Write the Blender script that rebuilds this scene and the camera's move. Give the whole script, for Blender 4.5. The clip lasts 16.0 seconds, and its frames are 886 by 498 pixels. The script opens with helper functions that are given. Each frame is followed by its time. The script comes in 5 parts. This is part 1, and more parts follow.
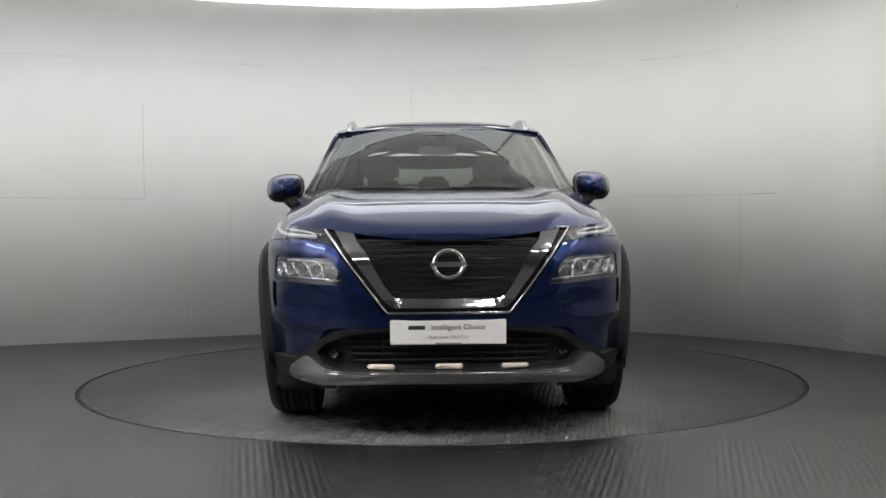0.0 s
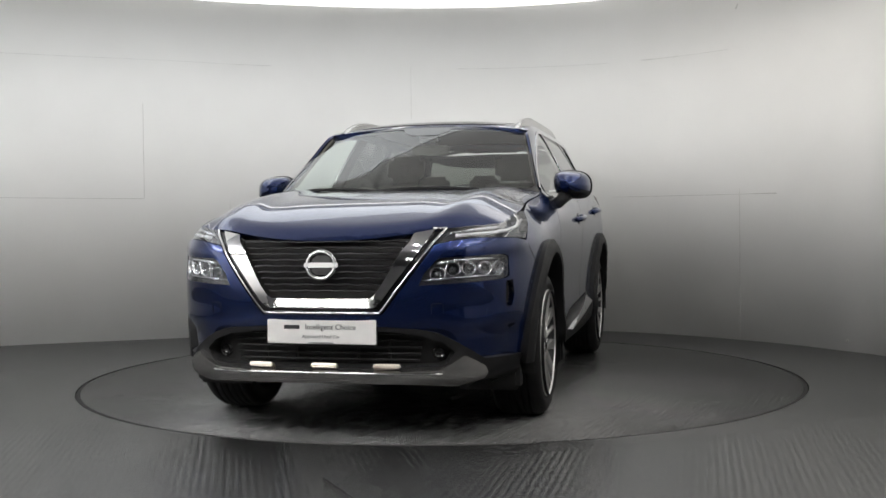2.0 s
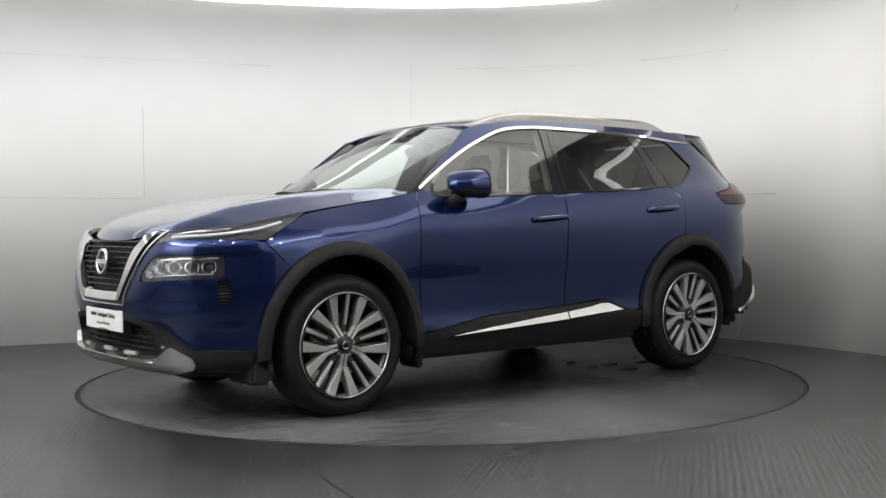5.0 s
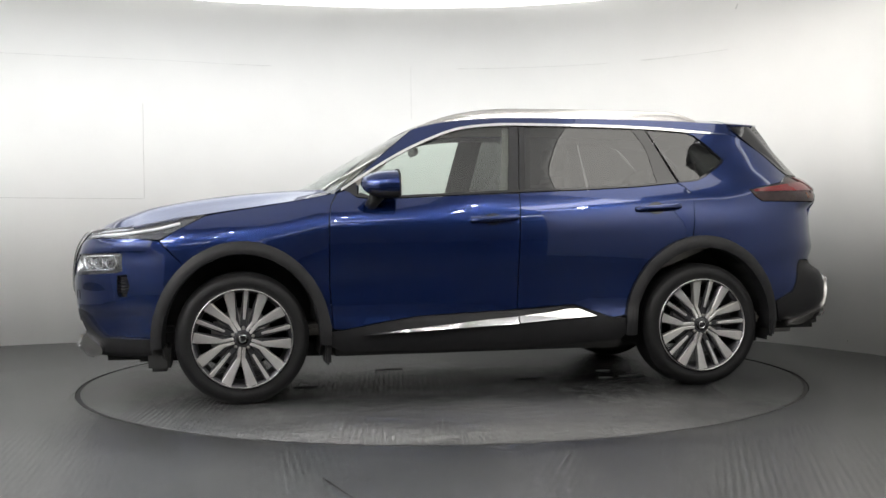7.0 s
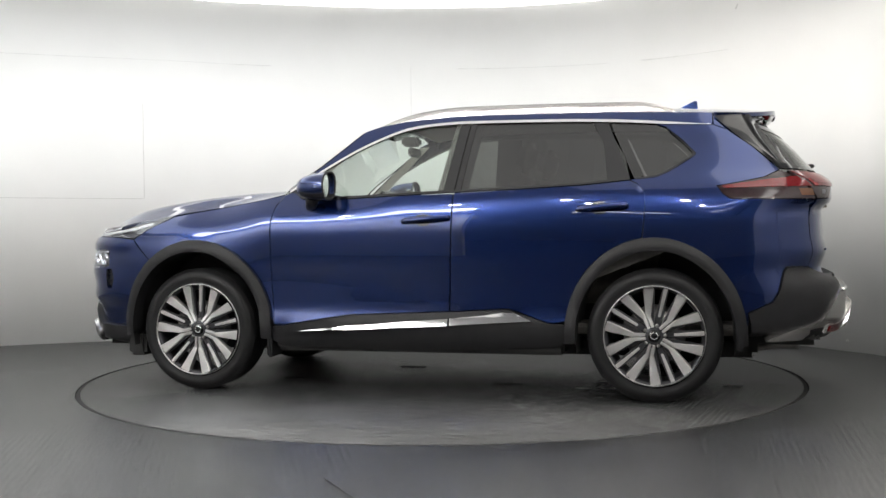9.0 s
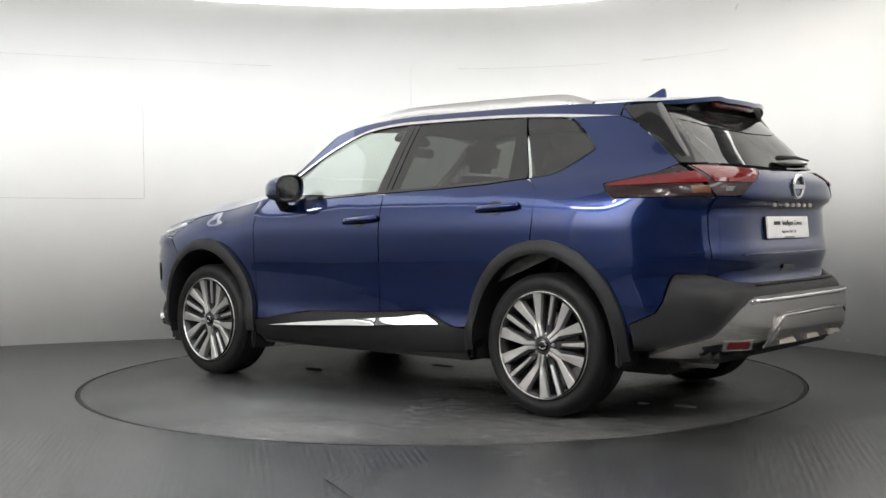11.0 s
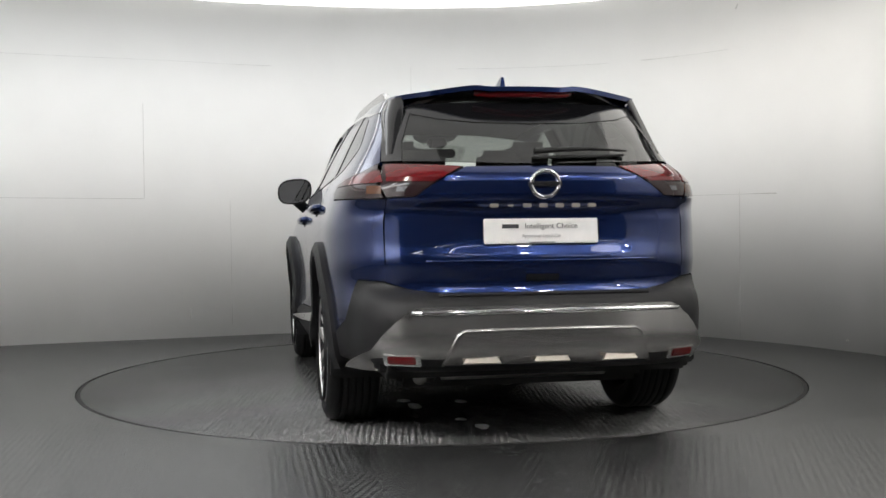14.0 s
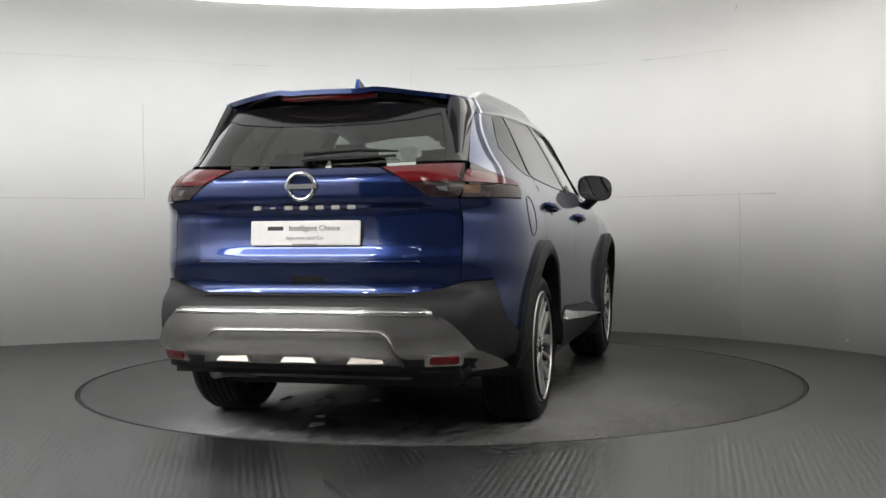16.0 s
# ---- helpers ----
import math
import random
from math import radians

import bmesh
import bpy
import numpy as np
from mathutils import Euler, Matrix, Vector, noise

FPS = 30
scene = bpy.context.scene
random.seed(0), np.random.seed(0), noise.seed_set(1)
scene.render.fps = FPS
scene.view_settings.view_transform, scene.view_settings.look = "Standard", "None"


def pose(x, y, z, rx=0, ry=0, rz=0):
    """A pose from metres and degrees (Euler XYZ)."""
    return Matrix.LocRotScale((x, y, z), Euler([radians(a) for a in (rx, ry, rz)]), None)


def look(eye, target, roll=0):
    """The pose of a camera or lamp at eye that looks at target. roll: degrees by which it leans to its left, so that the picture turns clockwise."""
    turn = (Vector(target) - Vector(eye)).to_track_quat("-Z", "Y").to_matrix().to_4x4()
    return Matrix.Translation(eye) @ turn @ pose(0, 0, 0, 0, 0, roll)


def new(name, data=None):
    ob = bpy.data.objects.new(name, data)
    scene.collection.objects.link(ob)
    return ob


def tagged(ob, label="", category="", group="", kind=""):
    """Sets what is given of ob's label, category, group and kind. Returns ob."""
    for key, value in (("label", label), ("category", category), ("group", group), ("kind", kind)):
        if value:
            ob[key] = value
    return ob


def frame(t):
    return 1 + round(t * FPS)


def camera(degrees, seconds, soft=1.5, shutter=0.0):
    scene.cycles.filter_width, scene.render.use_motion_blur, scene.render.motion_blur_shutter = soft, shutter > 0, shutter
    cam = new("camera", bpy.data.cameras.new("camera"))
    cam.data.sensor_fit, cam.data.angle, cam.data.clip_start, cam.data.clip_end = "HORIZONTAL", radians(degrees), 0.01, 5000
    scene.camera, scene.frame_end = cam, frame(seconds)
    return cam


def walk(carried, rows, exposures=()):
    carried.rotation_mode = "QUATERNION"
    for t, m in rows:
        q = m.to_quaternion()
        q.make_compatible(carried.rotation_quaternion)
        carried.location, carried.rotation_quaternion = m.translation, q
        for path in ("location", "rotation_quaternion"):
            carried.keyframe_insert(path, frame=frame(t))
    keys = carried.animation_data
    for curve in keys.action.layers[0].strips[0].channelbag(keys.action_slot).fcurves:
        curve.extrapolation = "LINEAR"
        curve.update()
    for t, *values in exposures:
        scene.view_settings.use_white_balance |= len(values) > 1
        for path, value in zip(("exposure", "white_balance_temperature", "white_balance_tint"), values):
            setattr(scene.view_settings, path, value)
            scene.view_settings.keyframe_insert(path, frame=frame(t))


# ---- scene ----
# A blue family car turns on a round turntable in a white photo booth; the camera stands still.
cam = camera(44.12, 16.0)
EYE = (0.0, -7.102, 0.992)
STILL = look(EYE, (EYE[0] + 0.002, EYE[1] + 1.0, EYE[2] - 0.0242), -0.58)
walk(cam, [(0.0, STILL), (16.0, STILL)],
     exposures=[(0.0, 0.06), (3.5, 0.17), (5.5, 0.43), (7.0, 0.6), (9.0, 0.66), (12.5, 0.6), (14.0, 0.38), (16.0, 0.28)])

# the turn of the table, in degrees
TURN = [(0.0, -88.74), (0.5, -90.07), (1.0, -93.14), (1.5, -97.78), (2.0, -103.67), (2.5, -110.09), (3.0, -116.61), (3.5, -123.16)]
TURN += [(float(s), -123.16 - 12.967 * (s - 3.5)) for s in range(4, 17)]
CAR_X, CAR_Y = -0.061, -0.0165      # where the car stands on the table

# ---- world and lights ----
world = bpy.data.worlds.new("world")
scene.world = world
world.use_nodes = True
world.node_tree.nodes["Background"].inputs[0].default_value = (0.6, 0.7, 1.0, 1)
world.node_tree.nodes["Background"].inputs[1].default_value = 0.03
# ---- materials ----
def mat(name, color, rough=0.5, metal=0.0, vary=0.0, scale=8.0, bump=0.0, bump_scale=60.0, coat=0.0, spec=0.5, rough_vary=0.0, stretch=(1, 1, 1)):
    m = bpy.data.materials.new(name)
    m.use_nodes = True
    nt = m.node_tree
    b = nt.nodes["Principled BSDF"]
    b.inputs["Base Color"].default_value = (*color, 1)
    b.inputs["Roughness"].default_value = rough
    b.inputs["Metallic"].default_value = metal
    b.inputs["Coat Weight"].default_value = coat
    b.inputs["Coat Roughness"].default_value = 0.02
    b.inputs["Specular IOR Level"].default_value = spec
    tc = nt.nodes.new("ShaderNodeTexCoord")
    mp = nt.nodes.new("ShaderNodeMapping")
    mp.inputs["Scale"].default_value = stretch
    nt.links.new(tc.outputs["Object"], mp.inputs["Vector"])
    if vary or rough_vary:
        n = nt.nodes.new("ShaderNodeTexNoise")
        n.inputs["Scale"].default_value = scale
        n.inputs["Detail"].default_value = 6
        nt.links.new(mp.outputs[0], n.inputs["Vector"])
        if vary:
            r = nt.nodes.new("ShaderNodeMapRange")
            r.inputs["From Min"].default_value, r.inputs["From Max"].default_value = 0.3, 0.7
            r.inputs["To Min"].default_value, r.inputs["To Max"].default_value = 1 - vary, 1 + vary
            nt.links.new(n.outputs[0], r.inputs["Value"])
            x = nt.nodes.new("ShaderNodeVectorMath")
            x.operation = "SCALE"
            x.inputs[0].default_value = color
            nt.links.new(r.outputs[0], x.inputs["Scale"])
            nt.links.new(x.outputs[0], b.inputs["Base Color"])
        if rough_vary:
            r = nt.nodes.new("ShaderNodeMapRange")
            r.inputs["From Min"].default_value, r.inputs["From Max"].default_value = 0.3, 0.7
            r.inputs["To Min"].default_value, r.inputs["To Max"].default_value = max(0.02, rough - rough_vary), rough + rough_vary
            nt.links.new(n.outputs[0], r.inputs["Value"])
            nt.links.new(r.outputs[0], b.inputs["Roughness"])
    if bump:
        n = nt.nodes.new("ShaderNodeTexNoise")
        n.inputs["Scale"].default_value = bump_scale
        n.inputs["Detail"].default_value = 4
        nt.links.new(mp.outputs[0], n.inputs["Vector"])
        k = nt.nodes.new("ShaderNodeBump")
        k.inputs["Strength"].default_value = bump
        k.inputs["Distance"].default_value = 0.01
        nt.links.new(n.outputs[0], k.inputs["Height"])
        nt.links.new(k.outputs[0], b.inputs["Normal"])
    return m


def glass(name, tint, gloss=1.0, rough=0.0):
    m = bpy.data.materials.new(name)
    m.use_nodes = True
    nt = m.node_tree
    nt.nodes.remove(nt.nodes["Principled BSDF"])
    t = nt.nodes.new("ShaderNodeBsdfTransparent")
    t.inputs[0].default_value = (*tint, 1)
    g = nt.nodes.new("ShaderNodeBsdfGlossy")
    g.inputs["Roughness"].default_value = rough
    g.inputs[0].default_value = (gloss, gloss, gloss, 1)
    lw = nt.nodes.new("ShaderNodeLayerWeight")
    lw.inputs["Blend"].default_value = 0.5
    pw = nt.nodes.new("ShaderNodeMath")
    pw.operation = "POWER"
    pw.inputs[1].default_value = 5.0
    nt.links.new(lw.outputs["Facing"], pw.inputs[0])
    f = nt.nodes.new("ShaderNodeMath")
    f.operation = "MULTIPLY_ADD"
    f.inputs[1].default_value, f.inputs[2].default_value = 0.90, 0.085
    nt.links.new(pw.outputs[0], f.inputs[0])
    x = nt.nodes.new("ShaderNodeMixShader")
    nt.links.new(f.outputs[0], x.inputs[0])
    nt.links.new(t.outputs[0], x.inputs[1])
    nt.links.new(g.outputs[0], x.inputs[2])
    nt.links.new(x.outputs[0], nt.nodes["Material Output"].inputs[0])
    return m


def glow(name, color, strength):
    m = bpy.data.materials.new(name)
    m.use_nodes = True
    b = m.node_tree.nodes["Principled BSDF"]
    b.inputs["Base Color"].default_value = (0.8, 0.8, 0.8, 1)
    b.inputs["Emission Color"].default_value = (*color, 1)
    b.inputs["Emission Strength"].default_value = strength
    return m


PAINT = mat("blue metallic paint", (0.006, 0.021, 0.105), 0.23, 0.8, vary=0.06, scale=900, coat=1.0)
CLAD = mat("grained black plastic", (0.011, 0.011, 0.012), 0.5, vary=0.15, scale=15, bump=0.12, bump_scale=900, spec=0.3)
GLOSSBLACK = mat("gloss black trim", (0.006, 0.006, 0.007), 0.12, vary=0.1, scale=20, coat=0.5)
BLACK = mat("matt black plastic", (0.008, 0.008, 0.008), 0.7, vary=0.2, scale=12)
SCRAP = mat("pale torn backing", (0.35, 0.35, 0.34), 0.6, vary=0.2, scale=30)
TAB = mat("pale satin insert", (0.50, 0.46, 0.40), 0.35, 0.6, vary=0.05, scale=40)
SLAT = mat("grille black", (0.004, 0.004, 0.005), 0.22, vary=0.1, scale=20, spec=0.4)
CHROME = mat("chrome", (0.78, 0.78, 0.78), 0.06, 1.0, rough_vary=0.03, scale=30)
SATIN = mat("satin silver paint", (0.50, 0.49, 0.48), 0.23, 0.95, vary=0.02, scale=40)
ALLOY = mat("machined alloy", (0.66, 0.65, 0.64), 0.34, 0.85, vary=0.05, scale=120, rough_vary=0.05)
DARKALLOY = mat("dark grey wheel paint", (0.055, 0.055, 0.06), 0.3, 0.6, vary=0.1, scale=20)
TYRE = mat("tyre rubber", (0.0065, 0.0065, 0.007), 0.55, spec=0.3, vary=0.25, scale=14, bump=0.15, bump_scale=300)
STEEL = mat("brushed steel", (0.35, 0.34, 0.33), 0.35, 1.0, vary=0.2, scale=30)
GLASS = glass("green tinted glass", (0.84, 0.90, 0.86))
PRIVACY = glass("dark privacy glass", (0.11, 0.113, 0.11))
REARGLASS = glass("smoked rear glass", (0.26, 0.275, 0.26))
LENS = glass("clear lamp lens", (0.86, 0.88, 0.9))
REDLENS = mat("red lamp lens", (0.11, 0.003, 0.005), 0.1, vary=0.1, scale=30, coat=0.2)
SMOKE = mat("smoked lamp lens", (0.022, 0.012, 0.013), 0.12, vary=0.2, scale=30, coat=0.0, spec=0.35)
AMBER = mat("amber lamp insert", (0.10, 0.035, 0.012), 0.15, vary=0.1, scale=30)
LAMPIN = mat("lamp reflector", (0.80, 0.80, 0.82), 0.09, 1.0, vary=0.1, scale=60, bump=0.12, bump_scale=120)
LAMPBACK = mat("grey lamp housing", (0.10, 0.10, 0.11), 0.25, 0.3, vary=0.4, scale=45)
LENSEYE = mat("dark lamp eye", (0.03, 0.03, 0.035), 0.05, vary=0.1, scale=30, coat=1.0)
DRLMAT = mat("white light guide", (0.82, 0.83, 0.85), 0.25, vary=0.03, scale=60, coat=0.5)
PLATE = mat("white plate", (0.80, 0.79, 0.78), 0.3, vary=0.03, scale=20)
INK = mat("dark print", (0.03, 0.03, 0.035), 0.5, vary=0.1, scale=50)
GREYINK = mat("grey print", (0.22, 0.22, 0.23), 0.5, vary=0.1, scale=50)
CABIN = mat("dark cabin trim", (0.10, 0.095, 0.087), 0.6, vary=0.2, scale=25, bump=0.1, bump_scale=400)
SEAT = mat("dark seat leather", (0.11, 0.10, 0.09), 0.45, vary=0.2, scale=18, bump=0.15, bump_scale=250)
LINING = mat("pale headlining", (0.5, 0.47, 0.42), 0.9, vary=0.05, scale=30)
MIRROR = mat("mirror glass", (0.85, 0.85, 0.86), 0.01, 1.0, rough_vary=0.005, scale=20)


def wall_material():
    m = mat("white booth paint", (0.86, 0.857, 0.84), 0.55, vary=0.035, scale=0.9, bump=0.04, bump_scale=6)
    return m


def floor_material(name, turn, tone=1.0):
    """Dark vinyl with a fine raised tread, scuffs and dull patches."""
    m = mat(name, (0.030, 0.0305, 0.031), 0.3, spec=1.0)
    nt = m.node_tree
    b = nt.nodes["Principled BSDF"]
    tc = nt.nodes.new("ShaderNodeTexCoord")
    def noisy(scale, lo, hi, a, z, detail=6, stretch=(1, 1, 1)):
        mp = nt.nodes.new("ShaderNodeMapping")
        mp.inputs["Scale"].default_value = stretch
        mp.inputs["Rotation"].default_value = (0, 0, turn)
        nt.links.new(tc.outputs["Object"], mp.inputs["Vector"])
        n = nt.nodes.new("ShaderNodeTexNoise")
        n.inputs["Scale"].default_value, n.inputs["Detail"].default_value = scale, detail
        nt.links.new(mp.outputs[0], n.inputs["Vector"])
        r = nt.nodes.new("ShaderNodeMapRange")
        r.inputs["From Min"].default_value, r.inputs["From Max"].default_value = lo, hi
        r.inputs["To Min"].default_value, r.inputs["To Max"].default_value = a, z
        nt.links.new(n.outputs[0], r.inputs["Value"])
        return r.outputs[0]
    def math2(op, a, c):
        k = nt.nodes.new("ShaderNodeMath")
        k.operation = op
        for i, v in ((0, a), (1, c)):
            if isinstance(v, (int, float)):
                k.inputs[i].default_value = v
            else:
                nt.links.new(v, k.inputs[i])
        return k.outputs[0]
    stain = math2("MULTIPLY", noisy(1.3, 0.35, 0.65, 0.93, 1.07), noisy(6.0, 0.35, 0.65, 0.8, 1.2, 8, (1, 2.5, 1)))
    sc = nt.nodes.new("ShaderNodeVectorMath")
    sc.operation = "SCALE"
    sc.inputs[0].default_value = (0.030 * tone, 0.0305 * tone, 0.031 * tone)
    nt.links.new(sc.outputs[0], b.inputs["Base Color"])
    rough = math2("ADD", noisy(0.8, 0.3, 0.7, 0.18, 0.23, 3), noisy(14.0, 0.45, 0.7, 0.0, 0.015, 5))
    # tread: small bars in a checker of two directions
    mp = nt.nodes.new("ShaderNodeMapping")
    mp.inputs["Rotation"].default_value = (0, 0, turn + 0.6)
    mp.inputs["Scale"].default_value = (46, 46, 46)
    nt.links.new(tc.outputs["Object"], mp.inputs["Vector"])
    ch = nt.nodes.new("ShaderNodeTexChecker")
    ch.inputs["Scale"].default_value = 1.0
    nt.links.new(mp.outputs[0], ch.inputs["Vector"])
    wv = []
    for direction in ("X", "Y"):
        w = nt.nodes.new("ShaderNodeTexWave")
        w.bands_direction = direction
        w.inputs["Scale"].default_value = 0.63
        nt.links.new(mp.outputs[0], w.inputs["Vector"])
        wv.append(w.outputs["Fac"])
    mx = nt.nodes.new("ShaderNodeMix")
    nt.links.new(ch.outputs["Fac"], mx.inputs[0])
    nt.links.new(wv[0], mx.inputs[2])
    nt.links.new(wv[1], mx.inputs[3])
    # base colour rises with tread height: bars lighter, grooves darker
    two_tone = nt.nodes.new("ShaderNodeMapRange")
    two_tone.inputs["To Min"].default_value, two_tone.inputs["To Max"].default_value = 0.8, 1.22
    nt.links.new(mx.outputs[0], two_tone.inputs["Value"])
    nt.links.new(math2("MULTIPLY", stain, two_tone.outputs[0]), sc.inputs["Scale"])
    dull = nt.nodes.new("ShaderNodeMapRange")
    dull.inputs["To Min"].default_value, dull.inputs["To Max"].default_value = 0.0, 0.05
    nt.links.new(mx.outputs[0], dull.inputs["Value"])
    nt.links.new(math2("ADD", rough, dull.outputs[0]), b.inputs["Roughness"])
    bp = nt.nodes.new("ShaderNodeBump")
    bp.inputs["Strength"].default_value = 0.7
    bp.inputs["Distance"].default_value = 0.002
    nt.links.new(mx.outputs[0], bp.inputs["Height"])
    b2 = nt.nodes.new("ShaderNodeBump")
    b2.inputs["Strength"].default_value = 0.015
    b2.inputs["Distance"].default_value = 0.01
    nt.links.new(noisy(3.0, 0, 1, 0, 1, 3), b2.inputs["Height"])
    nt.links.new(bp.outputs[0], b2.inputs["Normal"])
    nt.links.new(b2.outputs[0], b.inputs["Normal"])
    return m


WALL = wall_material()
FLOOR = floor_material("dark tread vinyl", 0.0)
TABLE = floor_material("worn dark tread vinyl", 0.35)
SHEET = floor_material("newer tread vinyl", 0.42, 1.2)
# unseen cloth given its own glow to lift the lower walls
CANOPY = glow("ceiling cloth with added glow", (1.0, 0.985, 0.95), 0.45)
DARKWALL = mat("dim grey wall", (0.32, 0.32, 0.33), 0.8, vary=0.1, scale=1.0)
RING = glow("white light panel", (0.95, 0.985, 1.0), 1.45)
RINGWARM = glow("warm white light panel", (1.0, 0.97, 0.91), 1.5)
# unseen panel added as fill for the booth's darker side
SHORTFILL = glow("short wing fill panel", (1.0, 0.98, 0.95), 5.0)
# unseen panel added to brighten the wing and its reflection in the doors
WINGFILL = glow("wing fill panel", (1.0, 0.99, 0.98), 15.0)
COVE = glow("bright cove", (1.0, 0.985, 0.95), 2.0)
TUBE = glow("hall light tube", (1.0, 0.99, 0.97), 12.0)
SPOTGLOW = glow("spot bulb", (1.0, 0.965, 0.92), 165.0)
SLOT = mat("dark slot", (0.01, 0.01, 0.01), 0.8, vary=0.2, scale=20)
SEAM = mat("grey wall joint", (0.62, 0.61, 0.59), 0.7, vary=0.2, scale=15)
# ---- helpers for meshes ----
def mesh(name, verts, faces, material, smooth=True):
    me = bpy.data.meshes.new(name)
    me.from_pydata([tuple(v) for v in verts], [], faces)
    me.materials.append(material)
    if smooth:
        me.polygons.foreach_set("use_smooth", [True] * len(me.polygons))
    me.update()
    return me


def part(name, data, parent, label="", m=None):
    ob = new(name, data)
    ob.parent = parent
    if m is not None:
        ob.matrix_basis = m
    if label:
        ob["label"] = label
    return ob


def spl(pts, n=6, closed=False):
    """A smooth curve through the points."""
    pts = [np.array(p, float) for p in pts]
    out, N = [], len(pts)
    for i in range(N if closed else N - 1):
        a, b = pts[i], pts[(i + 1) % N]
        p = pts[i - 1] if (closed or i > 0) else 2 * a - b
        q = pts[(i + 2) % N] if (closed or i + 2 < N) else 2 * b - a
        for k in range(n):
            t = k / n
            out.append(0.5 * (2 * a + (b - p) * t + (2 * p - 5 * a + 4 * b - q) * t * t + (3 * a - p - 3 * b + q) * t ** 3))
    if not closed:
        out.append(pts[-1])
    return out


def box(bm, x0, x1, y0, y1, z0, z1, bevel=0.0):
    r = bmesh.ops.create_cube(bm, size=1.0, matrix=Matrix.Translation(((x0 + x1) / 2, (y0 + y1) / 2, (z0 + z1) / 2)) @ Matrix.Diagonal((x1 - x0, y1 - y0, z1 - z0, 1)))
    if bevel:
        es = list({e for v in r["verts"] for e in v.link_edges})
        bmesh.ops.bevel(bm, geom=es, offset=bevel, segments=2, affect="EDGES")
    return r


def baked(name, bm, material, smooth=False):
    me = bpy.data.meshes.new(name)
    bm.to_mesh(me)
    bm.free()
    me.materials.append(material)
    if smooth:
        me.polygons.foreach_set("use_smooth", [True] * len(me.polygons))
    return me


def boxed(name, dims, material, bevel=0.0):
    bm = bmesh.new()
    box(bm, *dims, bevel)
    return baked(name, bm, material)


def lathe(name, profile, material, n=64, axis="Y"):
    """profile: (radius, along) pairs turned about the axis."""
    verts, faces = [], []
    k = len(profile)
    for i in range(n):
        a = 2 * math.pi * i / n
        for r, h in profile:
            verts.append((r * math.cos(a), h, r * math.sin(a)) if axis == "Y" else (r * math.cos(a), r * math.sin(a), h))
    for i in range(n):
        for j in range(k - 1):
            a, b = i * k + j, ((i + 1) % n) * k + j
            f = (a, a + 1, b + 1, b)
            faces.append(f if axis == "Y" else f[::-1])
    return mesh(name, verts, faces, material)


def tube(name, pts, radius, material, n=8, closed=False, flat=1.0):
    """A round bar along the points; flat squeezes it in height."""
    pts = [Vector(p) for p in pts]
    verts, faces, N = [], [], len(pts)
    for i, p in enumerate(pts):
        a = pts[i - 1] if (i or closed) else p
        b = pts[(i + 1) % N] if (i + 1 < N or closed) else p
        d = (b - a).normalized()
        u = d.cross(Vector((0, 0, 1)))
        u = u.normalized() if u.length > 1e-4 else Vector((0, 1, 0))
        v = u.cross(d)
        r = radius[i] if isinstance(radius, (list, tuple)) else radius
        for k in range(n):
            t = 2 * math.pi * k / n
            verts.append(p + u * (r * math.cos(t)) + v * (r * flat * math.sin(t)))
    for i in range(N if closed else N - 1):
        for k in range(n):
            a, b = i * n, ((i + 1) % N) * n
            faces.append((a + k, a + (k + 1) % n, b + (k + 1) % n, b + k))
    if not closed:
        faces += [tuple(range(n))[::-1], tuple((N - 1) * n + k for k in range(n))]
    return mesh(name, verts, faces, material)


# ---- the booth ----
WALL_TOP = 2.97
plan = spl([(-4.9, -3.4), (-5.35, -1.6), (-5.15, 0.2), (-4.4, 1.45), (-3.68, 1.99), (-2.38, 2.46), (-1.64, 2.74), (-0.6, 2.98), (0.4, 3.02),
            (1.2, 2.84), (1.79, 2.53), (2.24, 2.14), (2.76, 1.51), (3.03, 1.03), (3.185, 0.71), (3.42, -0.2), (3.5, -1.4), (3.5, -3.4)], 8)


def wall_band(name, line, z0, z1, material, thick, zs=2):
    """A wall of a thickness along a plan line, its outside away from the booth."""
    verts, faces = [], []
    c = np.array((-0.7, -1.0))
    n = len(line)
    rows = []
    for i, p in enumerate(line):
        d = line[min(i + 1, n - 1)] - line[max(i - 1, 0)]
        o = np.array((-d[1], d[0])) / np.hypot(*d)
        if np.dot(o, p - c) < 0:
            o = -o
        rows.append((p, p + o * thick))
    for a, b in rows:
        verts += [(a[0], a[1], z0), (a[0], a[1], z1), (b[0], b[1], z1), (b[0], b[1], z0)]
    for i in range(n - 1):
        for k in range(4):
            faces.append((4 * i + k, 4 * i + (k + 1) % 4, 4 * i + 4 + (k + 1) % 4, 4 * i + 4 + k))
    faces += [(0, 1, 2, 3), (4 * n - 1, 4 * n - 2, 4 * n - 3, 4 * n - 4)]
    return mesh(name, verts, faces, material)


wall = new("wall_booth", wall_band("wall_booth", plan, 0.0, WALL_TOP, WALL, 0.12))
tagged(wall, "curved white painted booth wall with faint joints", "wall", kind="structure")

# joints and marks of the wall panels
def plan_at(u):
    i = min(int(u), len(plan) - 2)
    return plan[i] + (plan[i + 1] - plan[i]) * (u - i)


